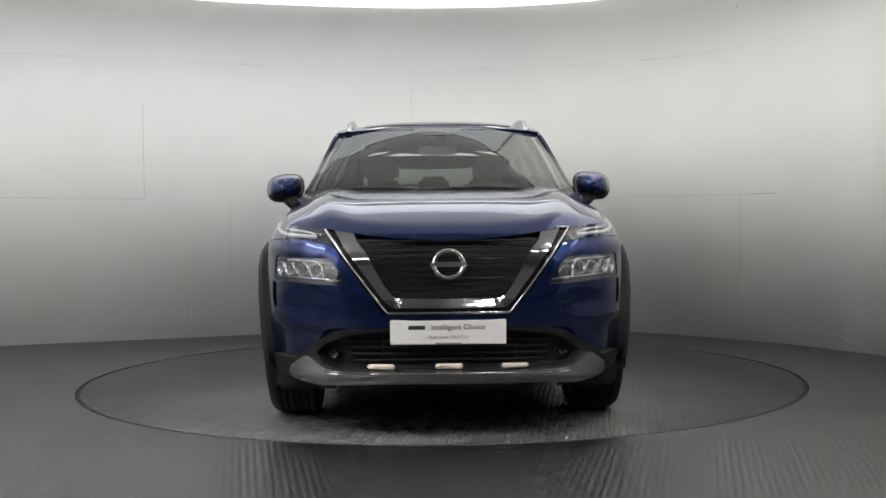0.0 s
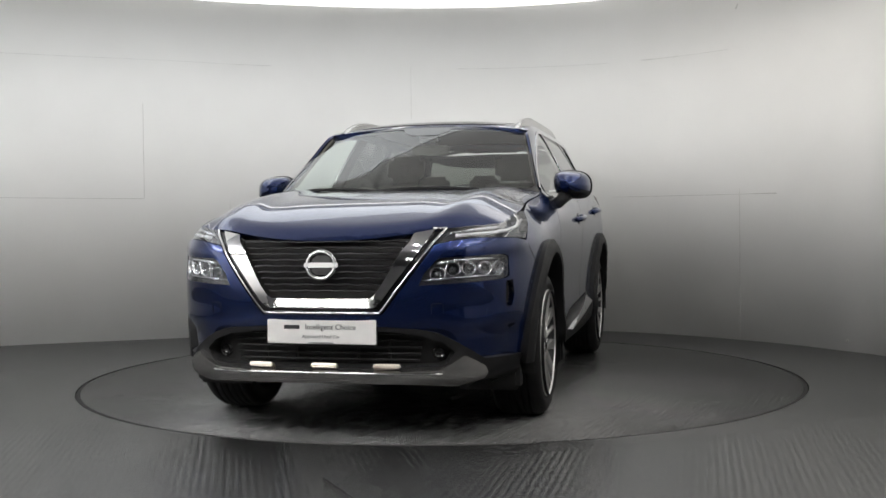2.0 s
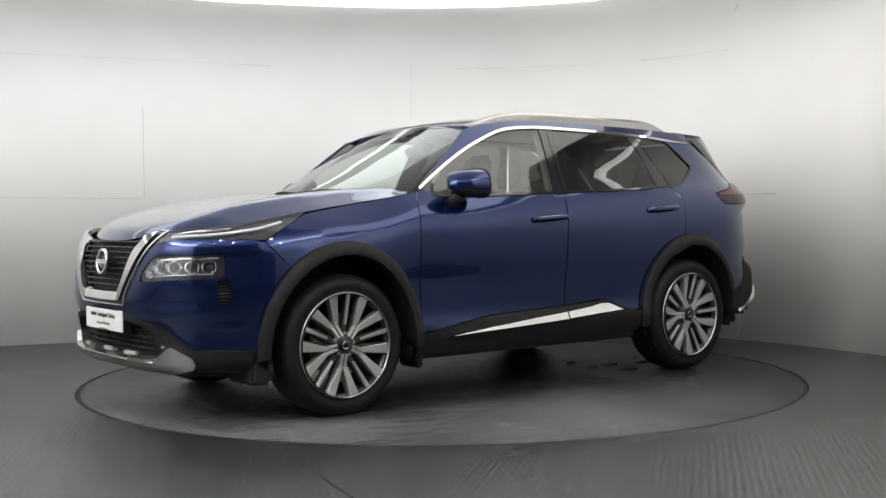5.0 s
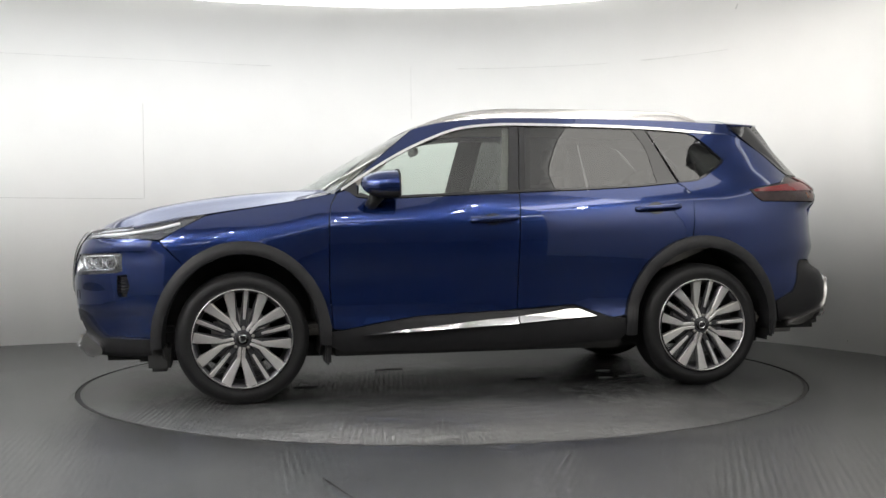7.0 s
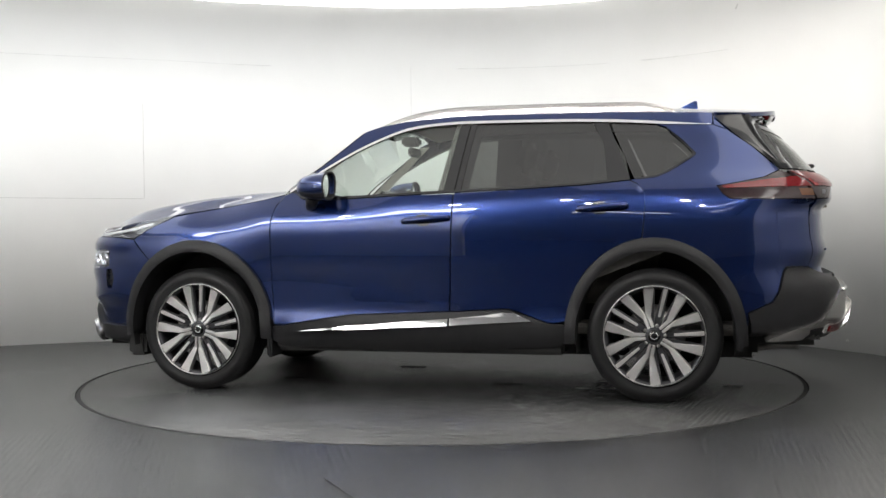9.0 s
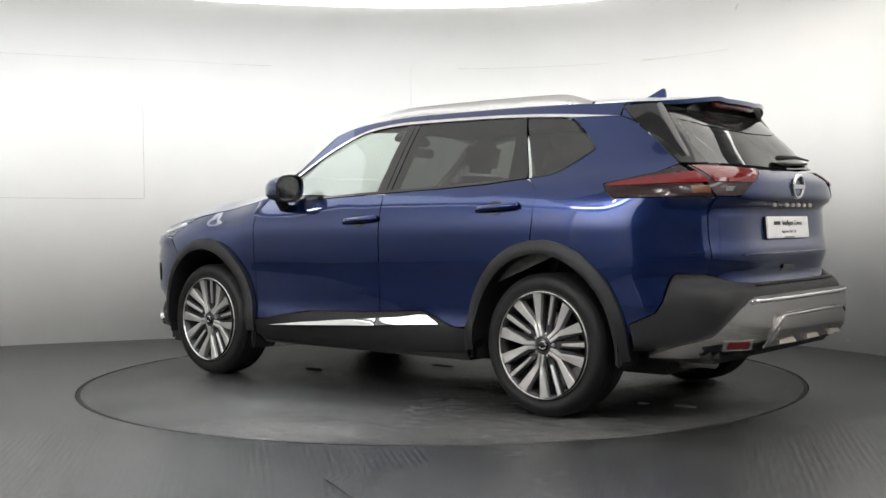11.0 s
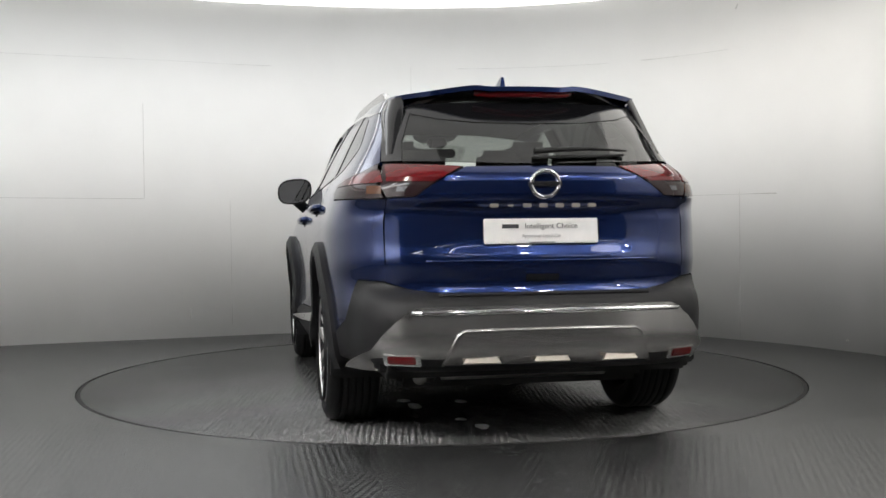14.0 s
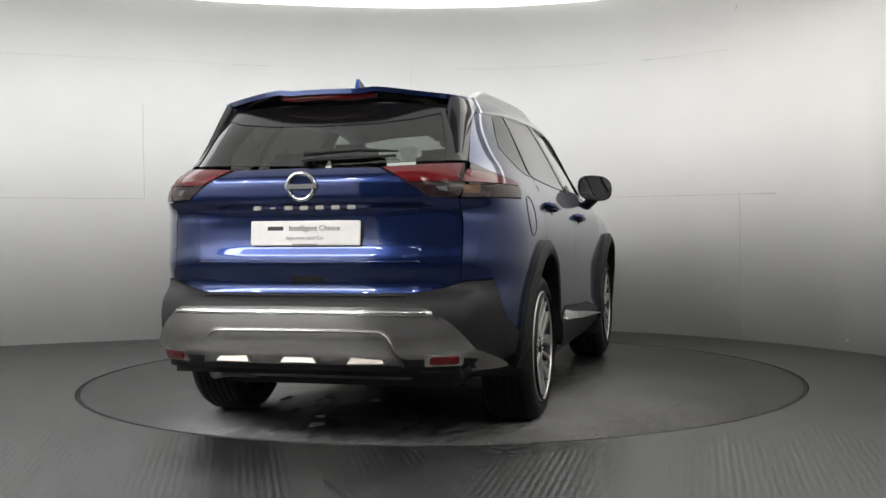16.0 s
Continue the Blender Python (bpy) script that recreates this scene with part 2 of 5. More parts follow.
def bead(a, b, z0, z1, r=0.0035):
    pts = []
    for k in range(13):
        p = plan_at(a + (b - a) * k / 12)
        q = p + (np.array((-0.4, -1.0)) - p) / np.hypot(*(np.array((-0.4, -1.0)) - p)) * 0.001
        pts.append((q[0], q[1], z0 + (z1 - z0) * k / 12))
    return part("joint", tube("joint", pts, r, SEAM, 6), wall)


for a, b, z0, z1, r in ((38.7, 38.7, 1.23, 2.05, .0022), (30.0, 38.7, 1.24, 1.225, .0022), (58.64, 58.64, 1.95, 2.42, .0018), (91.3, 91.3, 0.0, 1.25, .002), (76.4, 94.6, 1.205, 1.20, .0022), (92.5, 94.6, 1.203, 1.20, .005),
                        (28.0, 38.7, 2.445, 2.43, .001), (38.7, 46.0, 2.43, 2.42, .0008), (46.0, 49.1, 2.422, 2.418, .002), (79.8, 84.7, 2.40, 2.40, .002), (84.7, 90.4, 2.40, 2.40, .0012), (62.0, 76.0, 2.41, 2.40, .0012),
                        (45.55, 45.5, 0.10, 1.20, .0014), (41.5, 41.55, 0.17, 0.25, .004), (44.0, 43.95, 0.21, 0.26, .004), (103.9, 104.1, 0.075, 0.085, .006), (91.0, 91.2, 2.72, 2.76, .003)):
    bead(a, b, z0, z1, r)

# the floor, with a round hole for the table
TABLE_R = 2.268
ring_pts = 160
vs, fs = [], []
for i in range(ring_pts):
    a = 2 * math.pi * i / ring_pts
    far = min(14.0 / max(abs(math.cos(a)), 1e-6), 14.0 / max(abs(math.sin(a)), 1e-6))
    for r in (TABLE_R, 3.0, far):
        vs.append((r * math.cos(a), r * math.sin(a), 0.0))
    vs.append((TABLE_R * math.cos(a), TABLE_R * math.sin(a), -0.05))
for i in range(ring_pts):
    a, b = 4 * i, 4 * ((i + 1) % ring_pts)
    fs += [(a, a + 1, b + 1, b), (a + 1, a + 2, b + 2, b + 1), (a + 3, a, b, b + 3)]
floor = tagged(new("floor", mesh("floor", vs, fs, FLOOR, False)), "dark grey tread-pattern vinyl floor, scuffed", "floor", kind="structure")
pit = mesh("pit", [(2.4 * math.cos(2 * math.pi * i / 64), 2.4 * math.sin(2 * math.pi * i / 64), -0.05) for i in range(64)], [tuple(range(64))], SLOT, False)
tagged(new("floor_pit", pit), "dark slot under the turntable edge", "floor", kind="structure")

# a newer sheet of vinyl laid in front of the turntable
cx, cy, ux, uy = -0.47, -2.86, 0.911, 0.411
rim = [(cx + ux * a + uy * b, cy + uy * a - ux * b) for a, b in ((0, 0), (3.3, 0), (3.3, 3.2), (0, 3.2))]
vs = [(x, y, 0.004) for x, y in rim] + [(x, y, 0.0) for x, y in rim]
tagged(new("floor_sheet", mesh("floor_sheet", vs, [(3, 2, 1, 0)] + [(i, (i + 1) % 4, 4 + (i + 1) % 4, 4 + i) for i in range(4)], SHEET, False)), "dark grey tread vinyl sheet laid over the floor", "floor", kind="structure")

# the turntable
prof = [(0.0, 0.0)] + [(TABLE_R - 0.03, 0.0), (TABLE_R - 0.03, -0.045)]
table = new("turntable", lathe("turntable", prof, TABLE, 160, "Z"))
tagged(table, "round turntable flush in the dark vinyl floor", "turntable")
part("edge_ring", lathe("edge_ring", [(TABLE_R - 0.03, -0.004), (TABLE_R - 0.005, -0.004), (TABLE_R - 0.005, -0.04)], SLOT, 160, "Z"), table, "black rubber edge ring")

for x, y, w, h, dark in ((-1.07, 0.10, 0.10, 0.05, 0), (-1.83, 0.15, 0.12, 0.05, 0), (-1.16, 0.37, 0.16, 0.06, 0), (-0.97, 0.40, 0.09, 0.05, 0), (-1.61, 0.21, 0.07, 0.04, 0), (-1.45, 0.42, 0.12, 0.04, 1), (-1.10, 0.62, 0.16, 0.03, 1), (-0.5, 0.32, 0.2, 0.03, 1), (0.3, -0.35, 0.18, 0.03, 1), (0.9, 0.3, 0.14, 0.04, 1)):
    k = 9
    rr = [random.uniform(0.55, 1.0) for _ in range(k)]
    rim = [(x + w * r * math.cos(2 * math.pi * i / k) * 0.6, y + h * r * math.sin(2 * math.pi * i / k) * 0.8) for i, r in enumerate(rr)]
    vs = [(a, b, 0.0035) for a, b in rim] + [(a, b, 0.0) for a, b in rim]
    part("torn_scrap", mesh("torn_scrap", vs, [tuple(range(k))] + [(i, k + i, k + (i + 1) % k, (i + 1) % k) for i in range(k)], SLOT if dark else SCRAP, False), table, "torn scrap of dark vinyl" if dark else "torn pale scrap of vinyl")

# ceiling: a bright cove over the wall's top, a lamp band that runs round the booth, and a pale canopy with an added
# glow
CENTRE = np.array((-0.7, -0.9))


def towards(line, d):
    return [p + (CENTRE - p) / np.hypot(*(CENTRE - p)) * d for p in line]


def band(name, a, b, z, material, thick=0.03):
    n = len(a)
    vs = [(p[0], p[1], z) for p in a] + [(p[0], p[1], z) for p in b] + [(p[0], p[1], z + thick) for p in a] + [(p[0], p[1], z + thick) for p in b]
    fs = []
    for i in range(n - 1):
        fs += [(i, i + 1, n + i + 1, n + i), (2 * n + i + 1, 2 * n + i, 3 * n + i, 3 * n + i + 1), (i + 1, i, 2 * n + i, 2 * n + i + 1), (n + i, n + i + 1, 3 * n + i + 1, 3 * n + i)]
    fs += [(0, n, 3 * n, 2 * n), (n - 1, 3 * n - 1, 4 * n - 1, 2 * n - 1)]
    return mesh(name, vs, fs, material, False)


tagged(new("ceiling_cove", band("ceiling_cove", towards(plan, 0.02), towards(plan, -0.5), 3.02, COVE)), "bright white cove over the booth wall", "light", kind="structure")
tagged(new("ceiling_light_band", band("ceiling_light_band", towards(plan[:82], 0.7), towards(plan[:82], 2.1), 3.06, RING)), "long curved cool white light panel round the booth ceiling", "light", kind="structure")
tagged(new("ceiling_light_band_2", band("ceiling_light_band_2", towards(plan[82:], 0.7), towards(plan[82:], 2.1), 3.06, RINGWARM)), "curved warm white light panel round the booth ceiling", "light", kind="structure")
canopy = towards(plan, 2.11)
n = len(canopy)
vs = [(p[0], p[1], 3.10) for p in canopy] + [(p[0], p[1], 3.2) for p in canopy]
tagged(new("ceiling", mesh("ceiling", vs, [tuple(range(n)), tuple(range(2 * n - 1, n - 1, -1))] + [(i, i + 1, n + i + 1, n + i) for i in range(n - 1)] + [(n - 1, 0, n, 2 * n - 1)], CANOPY, False)), "cloth ceiling over the turntable, out of view, with an added soft glow", "ceiling", kind="structure")
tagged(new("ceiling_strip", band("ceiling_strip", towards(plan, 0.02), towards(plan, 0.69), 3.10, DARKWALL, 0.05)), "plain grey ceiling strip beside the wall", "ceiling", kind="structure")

# the hall in front of the booth, behind the camera
for nm, d in (("wall_west", (-7.2, -7.0, -11, -3.3, 0, 3.6)), ("wall_east", (7.0, 7.2, -11, -3.3, 0, 3.6)), ("wall_south", (-7.2, 7.2, -11.2, -11, 0, 3.6)),
              ("wall_front_west", (-7.2, -5.03, -3.5, -3.38, 0, 3.6)), ("wall_front_east", (3.63, 7.2, -3.5, -3.38, 0, 3.6))):
    tagged(new(nm, boxed(nm, d, DARKWALL)), "plain grey hall wall behind the camera", "wall", kind="structure")
tagged(new("ceiling_hall", boxed("ceiling_hall", (-7.2, 7.2, -11.2, -3.3, 3.6, 3.7), DARKWALL)), "plain grey hall ceiling", "ceiling", kind="structure")
tagged(new("ceiling_top", boxed("ceiling_top", (-7.2, 7.2, -3.3, 5.2, 3.6, 3.7), DARKWALL)), "plain grey outer ceiling", "ceiling", kind="structure")

# the booth wall runs on past the opening on one side, under an added fill light
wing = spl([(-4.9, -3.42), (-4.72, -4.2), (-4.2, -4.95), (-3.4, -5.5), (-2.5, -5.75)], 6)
tagged(new("wall_wing", wall_band("wall_wing", wing, 0.0, WALL_TOP, WALL, 0.12)), "curved white booth wall that runs on beside the opening", "wall", kind="structure")
tagged(new("fill_light_wing", band("fill_light_wing", towards(wing, 0.45), towards(wing, 1.1), 3.06, WINGFILL)), "added white fill panel over the end of the booth wall, out of view", "light", kind="structure")

# an added, shorter wing on the other side, with a panel to brighten the booth
wing_2 = spl([(3.5, -3.42), (3.5, -4.1), (3.38, -4.8), (3.05, -5.4)], 6)
tagged(new("added_wing_2", wall_band("added_wing_2", wing_2, 0.0, WALL_TOP, WALL, 0.12)), "short curved white wall added beside the opening, out of view", "wall", kind="structure")
tagged(new("fill_light_wing_2", band("fill_light_wing_2", towards(wing_2, 0.5), towards(wing_2, 1.2), 3.06, SHORTFILL)), "added white fill panel over the short wing, out of view", "light", kind="structure")

# lamps of the hall
for x, y, turn in ((1.2, -6.2, 0), (1.2, -8.0, 0), (4.2, -6.2, 0), (4.2, -8.0, 0), (-1.6, -8.4, 0), (-4.6, -8.4, 0), (5.6, -4.6, 90)):
    lt = new("tube_light")
    lt.matrix_basis = pose(x, y, 3.6, 0, 0, turn)
    tagged(lt, "slim white light tube under the hall ceiling", "light", group="hall light tubes")
    part("casing", boxed("casing", (-0.77, 0.77, -0.075, 0.075, -0.06, 0.0), CLAD, 0.006), lt)
    part("tube", boxed("tube", (-0.75, 0.75, -0.055, 0.055, -0.085, -0.058), TUBE, 0.01), lt, "glowing white tube")
for x, y in [(-3.2 + 1.25 * i, -4.1 - 0.12 * (i % 2)) for i in range(6)] + [(-2.4 + 1.5 * i, -5.4) for i in range(5)]:
    sp = new("spot_lamp")
    sp.matrix_basis = pose(x, y, 3.36)
    tagged(sp, "small round spot lamp tilted towards the turntable", "lamp", group="hall spot lamps")
    tilt = pose(0, 0, 0, 54, 0, 6 * x - 16)
    part("can", lathe("can", [(0.045, 0.16), (0.085, 0.12), (0.085, 0.0), (0.078, 0.0), (0.07, 0.03)], CLAD, 24, "Z"), sp, "", tilt)
    part("bulb", lathe("bulb", [(0.0, 0.012), (0.06, 0.012), (0.07, 0.03)], SPOTGLOW, 12, "Z"), sp, "glowing bulb", tilt)
    part("stem", tube("stem", [(0, 0, 0.04), (0, -0.02, 0.24)], 0.012, STEEL, 8), sp)
# ---- the car: x ahead, y to its left, z up, from the ground under the middle of its wheelbase ----
from mathutils.geometry import delaunay_2d_cdt


class Curve:
    """A smooth function through (x, value) pairs."""
    def __init__(self, *pairs):
        self.p = sorted(pairs)
        xs, ys = [a for a, _ in self.p], [b for _, b in self.p]
        d = [(ys[i + 1] - ys[i]) / (xs[i + 1] - xs[i]) for i in range(len(xs) - 1)]
        self.m = [d[0]] + [0.0 if d[i - 1] * d[i] <= 0 else 2 * d[i - 1] * d[i] / (d[i - 1] + d[i]) for i in range(1, len(d))] + [d[-1]]

    def __call__(self, x):
        p, m = self.p, self.m
        if x <= p[0][0]:
            return p[0][1]
        if x >= p[-1][0]:
            return p[-1][1]
        i = 0
        while x > p[i + 1][0]:
            i += 1
        h = p[i + 1][0] - p[i][0]
        t = (x - p[i][0]) / h
        return ((1 + 2 * t) * (1 - t) ** 2 * p[i][1] + t * (1 - t) ** 2 * h * m[i] + t * t * (3 - 2 * t) * p[i + 1][1] + t * t * (t - 1) * h * m[i + 1])


# half widths by height at five places along the car
STATIONS = [
    (2.0, Curve((0.22, .84), (0.33, .885), (0.5, .90), (0.75, .905), (0.88, .90), (0.96, .87), (1.03, .80), (1.1, .70))),
    (1.35, Curve((0.22, .84), (0.33, .895), (0.5, .90), (0.75, .91), (0.9, .90), (0.98, .875), (1.06, .80), (1.12, .73))),
    (0.8, Curve((0.22, .82), (0.33, .89), (0.41, .90), (0.5, .885), (0.65, .885), (0.8, .90), (0.95, .905), (1.05, .885), (1.12, .83), (1.17, .785), (1.25, .745), (1.4, .675), (1.54, .61), (1.62, .57))),
    (0.0, Curve((0.22, .82), (0.33, .89), (0.41, .90), (0.5, .882), (0.65, .887), (0.8, .90), (0.95, .905), (1.05, .893), (1.12, .875), (1.17, .85), (1.25, .81), (1.4, .735), (1.57, .635), (1.64, .575))),
    (-1.0, Curve((0.22, .82), (0.33, .89), (0.41, .90), (0.5, .885), (0.65, .892), (0.8, .905), (0.95, .91), (1.05, .90), (1.15, .875), (1.22, .83), (1.4, .735), (1.57, .635), (1.64, .575))),
    (-1.7, Curve((0.22, .82), (0.33, .88), (0.5, .895), (0.65, .90), (0.8, .907), (0.95, .907), (1.05, .895), (1.13, .87), (1.2, .83), (1.27, .775), (1.4, .70), (1.53, .64), (1.62, .585))),
    (-2.1, Curve((0.22, .80), (0.33, .865), (0.5, .888), (0.7, .895), (0.95, .895), (1.08, .885), (1.14, .875), (1.2, .83), (1.27, .765), (1.4, .70), (1.53, .645), (1.62, .59))),
]


def base(x, z):
    s = STATIONS
    if x >= s[0][0]:
        return s[0][1](z)
    for (xa, a), (xb, b) in zip(s, s[1:]):
        if x >= xb:
            t = (xa - x) / (xa - xb)
            t = t * t * (3 - 2 * t)
            return a(z) * (1 - t) + b(z) * t
    return s[-1][1](z)


NOSE = Curve((0.2, 2.118), (0.25, 2.188), (0.30, 2.25), (0.36, 2.263), (0.45, 2.273), (0.55, 2.288), (0.65, 2.298), (0.75, 2.289), (0.85, 2.271), (0.93, 2.231), (0.98, 2.19), (1.05, 2.08))
TAIL = Curve((0.2, -2.05), (0.33, -2.18), (0.39, -2.30), (0.5, -2.335), (0.59, -2.33), (0.64, -2.30), (0.685, -2.27), (0.72, -2.255), (0.82, -2.285), (0.9, -2.27), (1.0, -2.265), (1.05, -2.275),
             (1.10, -2.315), (1.18, -2.315), (1.225, -2.28), (1.25, -2.24), (1.4, -2.105), (1.53, -1.96), (1.62, -1.865))
FX, FN, FM = 1.3, 2.5, 4.8
RX, RN, RM = -1.5, 2.5, 4.7


def side(x, z):
    """Half width of the body at x, z."""
    w = base(x, z)
    if x > FX:
        k = min(1.0, (x - FX) / (NOSE(z) - FX))
        w *= (1 - k ** FN) ** (1 / FM)
    elif x < RX:
        k = min(1.0, (x - RX) / (TAIL(z) - RX))
        w *= (1 - k ** RN) ** (1 / RM)
    return w


def table_of(n, m, length, width):
    """Arc length, share of the length, share of the width, round one corner."""
    rows, s, last = [], 0.0, None
    for i in range(401):
        if i <= 200:
            e = 0.93 * i / 200
            k = (1 - e ** m) ** (1 / n)
        else:
            k0 = (1 - 0.93 ** m) ** (1 / n)
            k = k0 * (1 - (i - 200) / 200)
            e = (1 - k ** n) ** (1 / m)
        p = (k * length, e * width)
        if last:
            s += math.hypot(p[0] - last[0], p[1] - last[1])
        rows.append((s, k, e))
        last = p
    return np.array(rows)


FT, RT = table_of(FN, FM, 1.0, 0.9), table_of(RN, RM, 0.78, 0.89)


class Wrap:
    """The skin round one end of the car: (s, z), s along the plan from the middle; negative s is the right side."""
    def __init__(self, table, x0, end, sign):
        self.t, self.x0, self.end, self.sign, self.s0 = table, x0, end, sign, table[-1, 0]

    def __call__(self, s, z):
        a = abs(s)
        if a <= self.s0:
            k = float(np.interp(a, self.t[:, 0], self.t[:, 1]))
            e = float(np.interp(a, self.t[:, 0], self.t[:, 2]))
            x = self.x0 + (self.end(z) - self.x0) * k
            y = base(x, z) * e
        else:
            x = self.x0 - self.sign * (a - self.s0)
            y = base(x, z)
        return Vector((x, math.copysign(y, s), z))

    def sy(self, y, z):
        """s of a point of the end by its y."""
        a, s = abs(y), 0.0
        x = self.x0 + (self.end(z) - self.x0) * 0.9
        for _ in range(4):
            e = min(a / base(x, z), 0.9999)
            s = float(np.interp(e, self.t[:, 2], self.t[:, 0]))
            x = self.x0 + (self.end(z) - self.x0) * float(np.interp(s, self.t[:, 0], self.t[:, 1]))
        return math.copysign(s, y)

    def sx(self, x, z):
        """s of a point of the left side by its x."""
        k = (x - self.x0) / (self.end(z) - self.x0)
        if k < 0:
            return self.s0 + abs(x - self.x0)
        return float(np.interp(k, self.t[::-1, 1], self.t[::-1, 0]))

    def poly(self, pts):
        """Points (y, z), or (x, z, 1) on the flank."""
        return [(self.sx(p[0], p[1]) if len(p) == 3 else self.sy(p[0], p[1]), p[1]) for p in pts]


FRONT, REAR = Wrap(FT, FX, NOSE, 1), Wrap(RT, RX, TAIL, -1)


def pane(x, z):
    """The flat run of the front door's glass."""
    t = max(0.0, x) / 0.8
    return Vector((x, STATIONS[3][1](z) * (1 - t) + STATIONS[2][1](z) * t if x > 0 else side(x, z), z))


def flank(x, z):
    return Vector((x, side(x, z), z))


# the edge between flank and top, and the top
EDGE = Curve((2.3, .90), (2.1, .945), (1.9, .985), (1.54, 1.05), (1.2, 1.10), (0.9, 1.15), (0.78, 1.19), (0.6, 1.339), (0.45, 1.463), (0.364, 1.535), (0.16, 1.585), (0.0, 1.603), (-0.3, 1.618), (-1.0, 1.612), (-1.55, 1.595), (-1.85, 1.585), (-2.0, 1.575))
HOOD_MID = Curve((2.24, .935), (2.2, .962), (2.1, 1.008), (1.9, 1.072), (1.7, 1.113), (1.4, 1.153), (1.1, 1.172), (0.9, 1.175))
ROOF_MID = Curve((0.30, 1.585), (0.1, 1.635), (-0.3, 1.668), (-0.8, 1.675), (-1.3, 1.667), (-1.7, 1.648), (-1.98, 1.622))


def hood_top(x, y):
    ye = min(side(x, EDGE(x)), 0.80)
    t = min(1.0, abs(y) / ye)
    mid, ed = HOOD_MID(x), EDGE(x)
    ridge = 0.026 * math.exp(-((t - 0.74) / 0.12) ** 2) * min(1, max(0, (2.2 - x) / 0.35))
    e = min(1.0, max(0.0, (2.232 - 0.185 * (min(abs(y), 0.7) / 0.62) ** 2.6 - x) / 0.075))
    return Vector((x, y, ed + (mid - ed) * (1 - t ** 4.6) + ridge - 0.026 * (1 - e) ** 2))


def roof_top(x, y):
    ye = side(x, EDGE(x))
    t = min(1.0, abs(y) / ye)
    mid, ed = ROOF_MID(x), EDGE(x)
    return Vector((x, y, ed + (mid - ed) * (1 - t ** 2.4)))


SCREEN_X = Curve((1.15, 1.045), (1.20, .985), (1.35, .73), (1.47, .505), (1.60, .255))


def screen(u, v):
    """Windscreen: u from -1 to 1 across, v from 0 at the cowl to 1 at the roof."""
    z = 1.158 + (1.578 - 1.158) * v + 0.012 * (1 - abs(u) ** 2) * v
    zc = z - 0.014 * abs(u) ** 2 * v + 0.015 * abs(u) ** 2 * (1 - v)
    bow = (0.215 * (1 - v) + 0.05 * v) * abs(u) ** 2.2
    y = u * (0.772 + (0.624 - 0.772) * v)
    return Vector((SCREEN_X(z) - bow, y, zc))


def inside(p, poly):
    c, n = False, len(poly)
    for i in range(n):
        a, b = poly[i], poly[i - 1]
        if (a[1] > p[1]) != (b[1] > p[1]) and p[0] < (b[0] - a[0]) * (p[1] - a[1]) / (b[1] - a[1]) + a[0]:
            c = not c
    return c


def dense(poly, step):
    out, n = [], len(poly)
    for i in range(n):
        a, b = poly[i], poly[(i + 1) % n]
        k = max(1, int(math.hypot(b[0] - a[0], b[1] - a[1]) / step))
        out += [(a[0] + (b[0] - a[0]) * j / k, a[1] + (b[1] - a[1]) * j / k) for j in range(k)]
    return out


def shrunk(poly, d):
    """The polygon drawn in by d on all sides."""
    n = len(poly)
    area = sum(poly[i - 1][0] * poly[i][1] - poly[i][0] * poly[i - 1][1] for i in range(n))
    sg = 1 if area > 0 else -1
    out = []
    for i in range(n):
        a, b, c = poly[i - 1], poly[i], poly[(i + 1) % n]
        e1, e2 = Vector((b[0] - a[0], b[1] - a[1])), Vector((c[0] - b[0], c[1] - b[1]))
        if e1.length < 1e-7 or e2.length < 1e-7:
            out.append(b)
            continue
        e1.normalize(), e2.normalize()
        m = Vector((-e1.y - e2.y, e1.x + e2.x)) * sg
        k = d / max(0.35, m.length / 2)
        m.normalize()
        out.append((b[0] + m.x * k, b[1] + m.y * k))
    return out


def clean(poly):
    out = []
    for p in poly:
        q = (float(p[0]), float(p[1]))
        if not out or math.hypot(q[0] - out[-1][0], q[1] - out[-1][1]) > 1e-4:
            out.append(q)
    if math.hypot(out[0][0] - out[-1][0], out[0][1] - out[-1][1]) < 1e-4:
        out.pop()
    return out


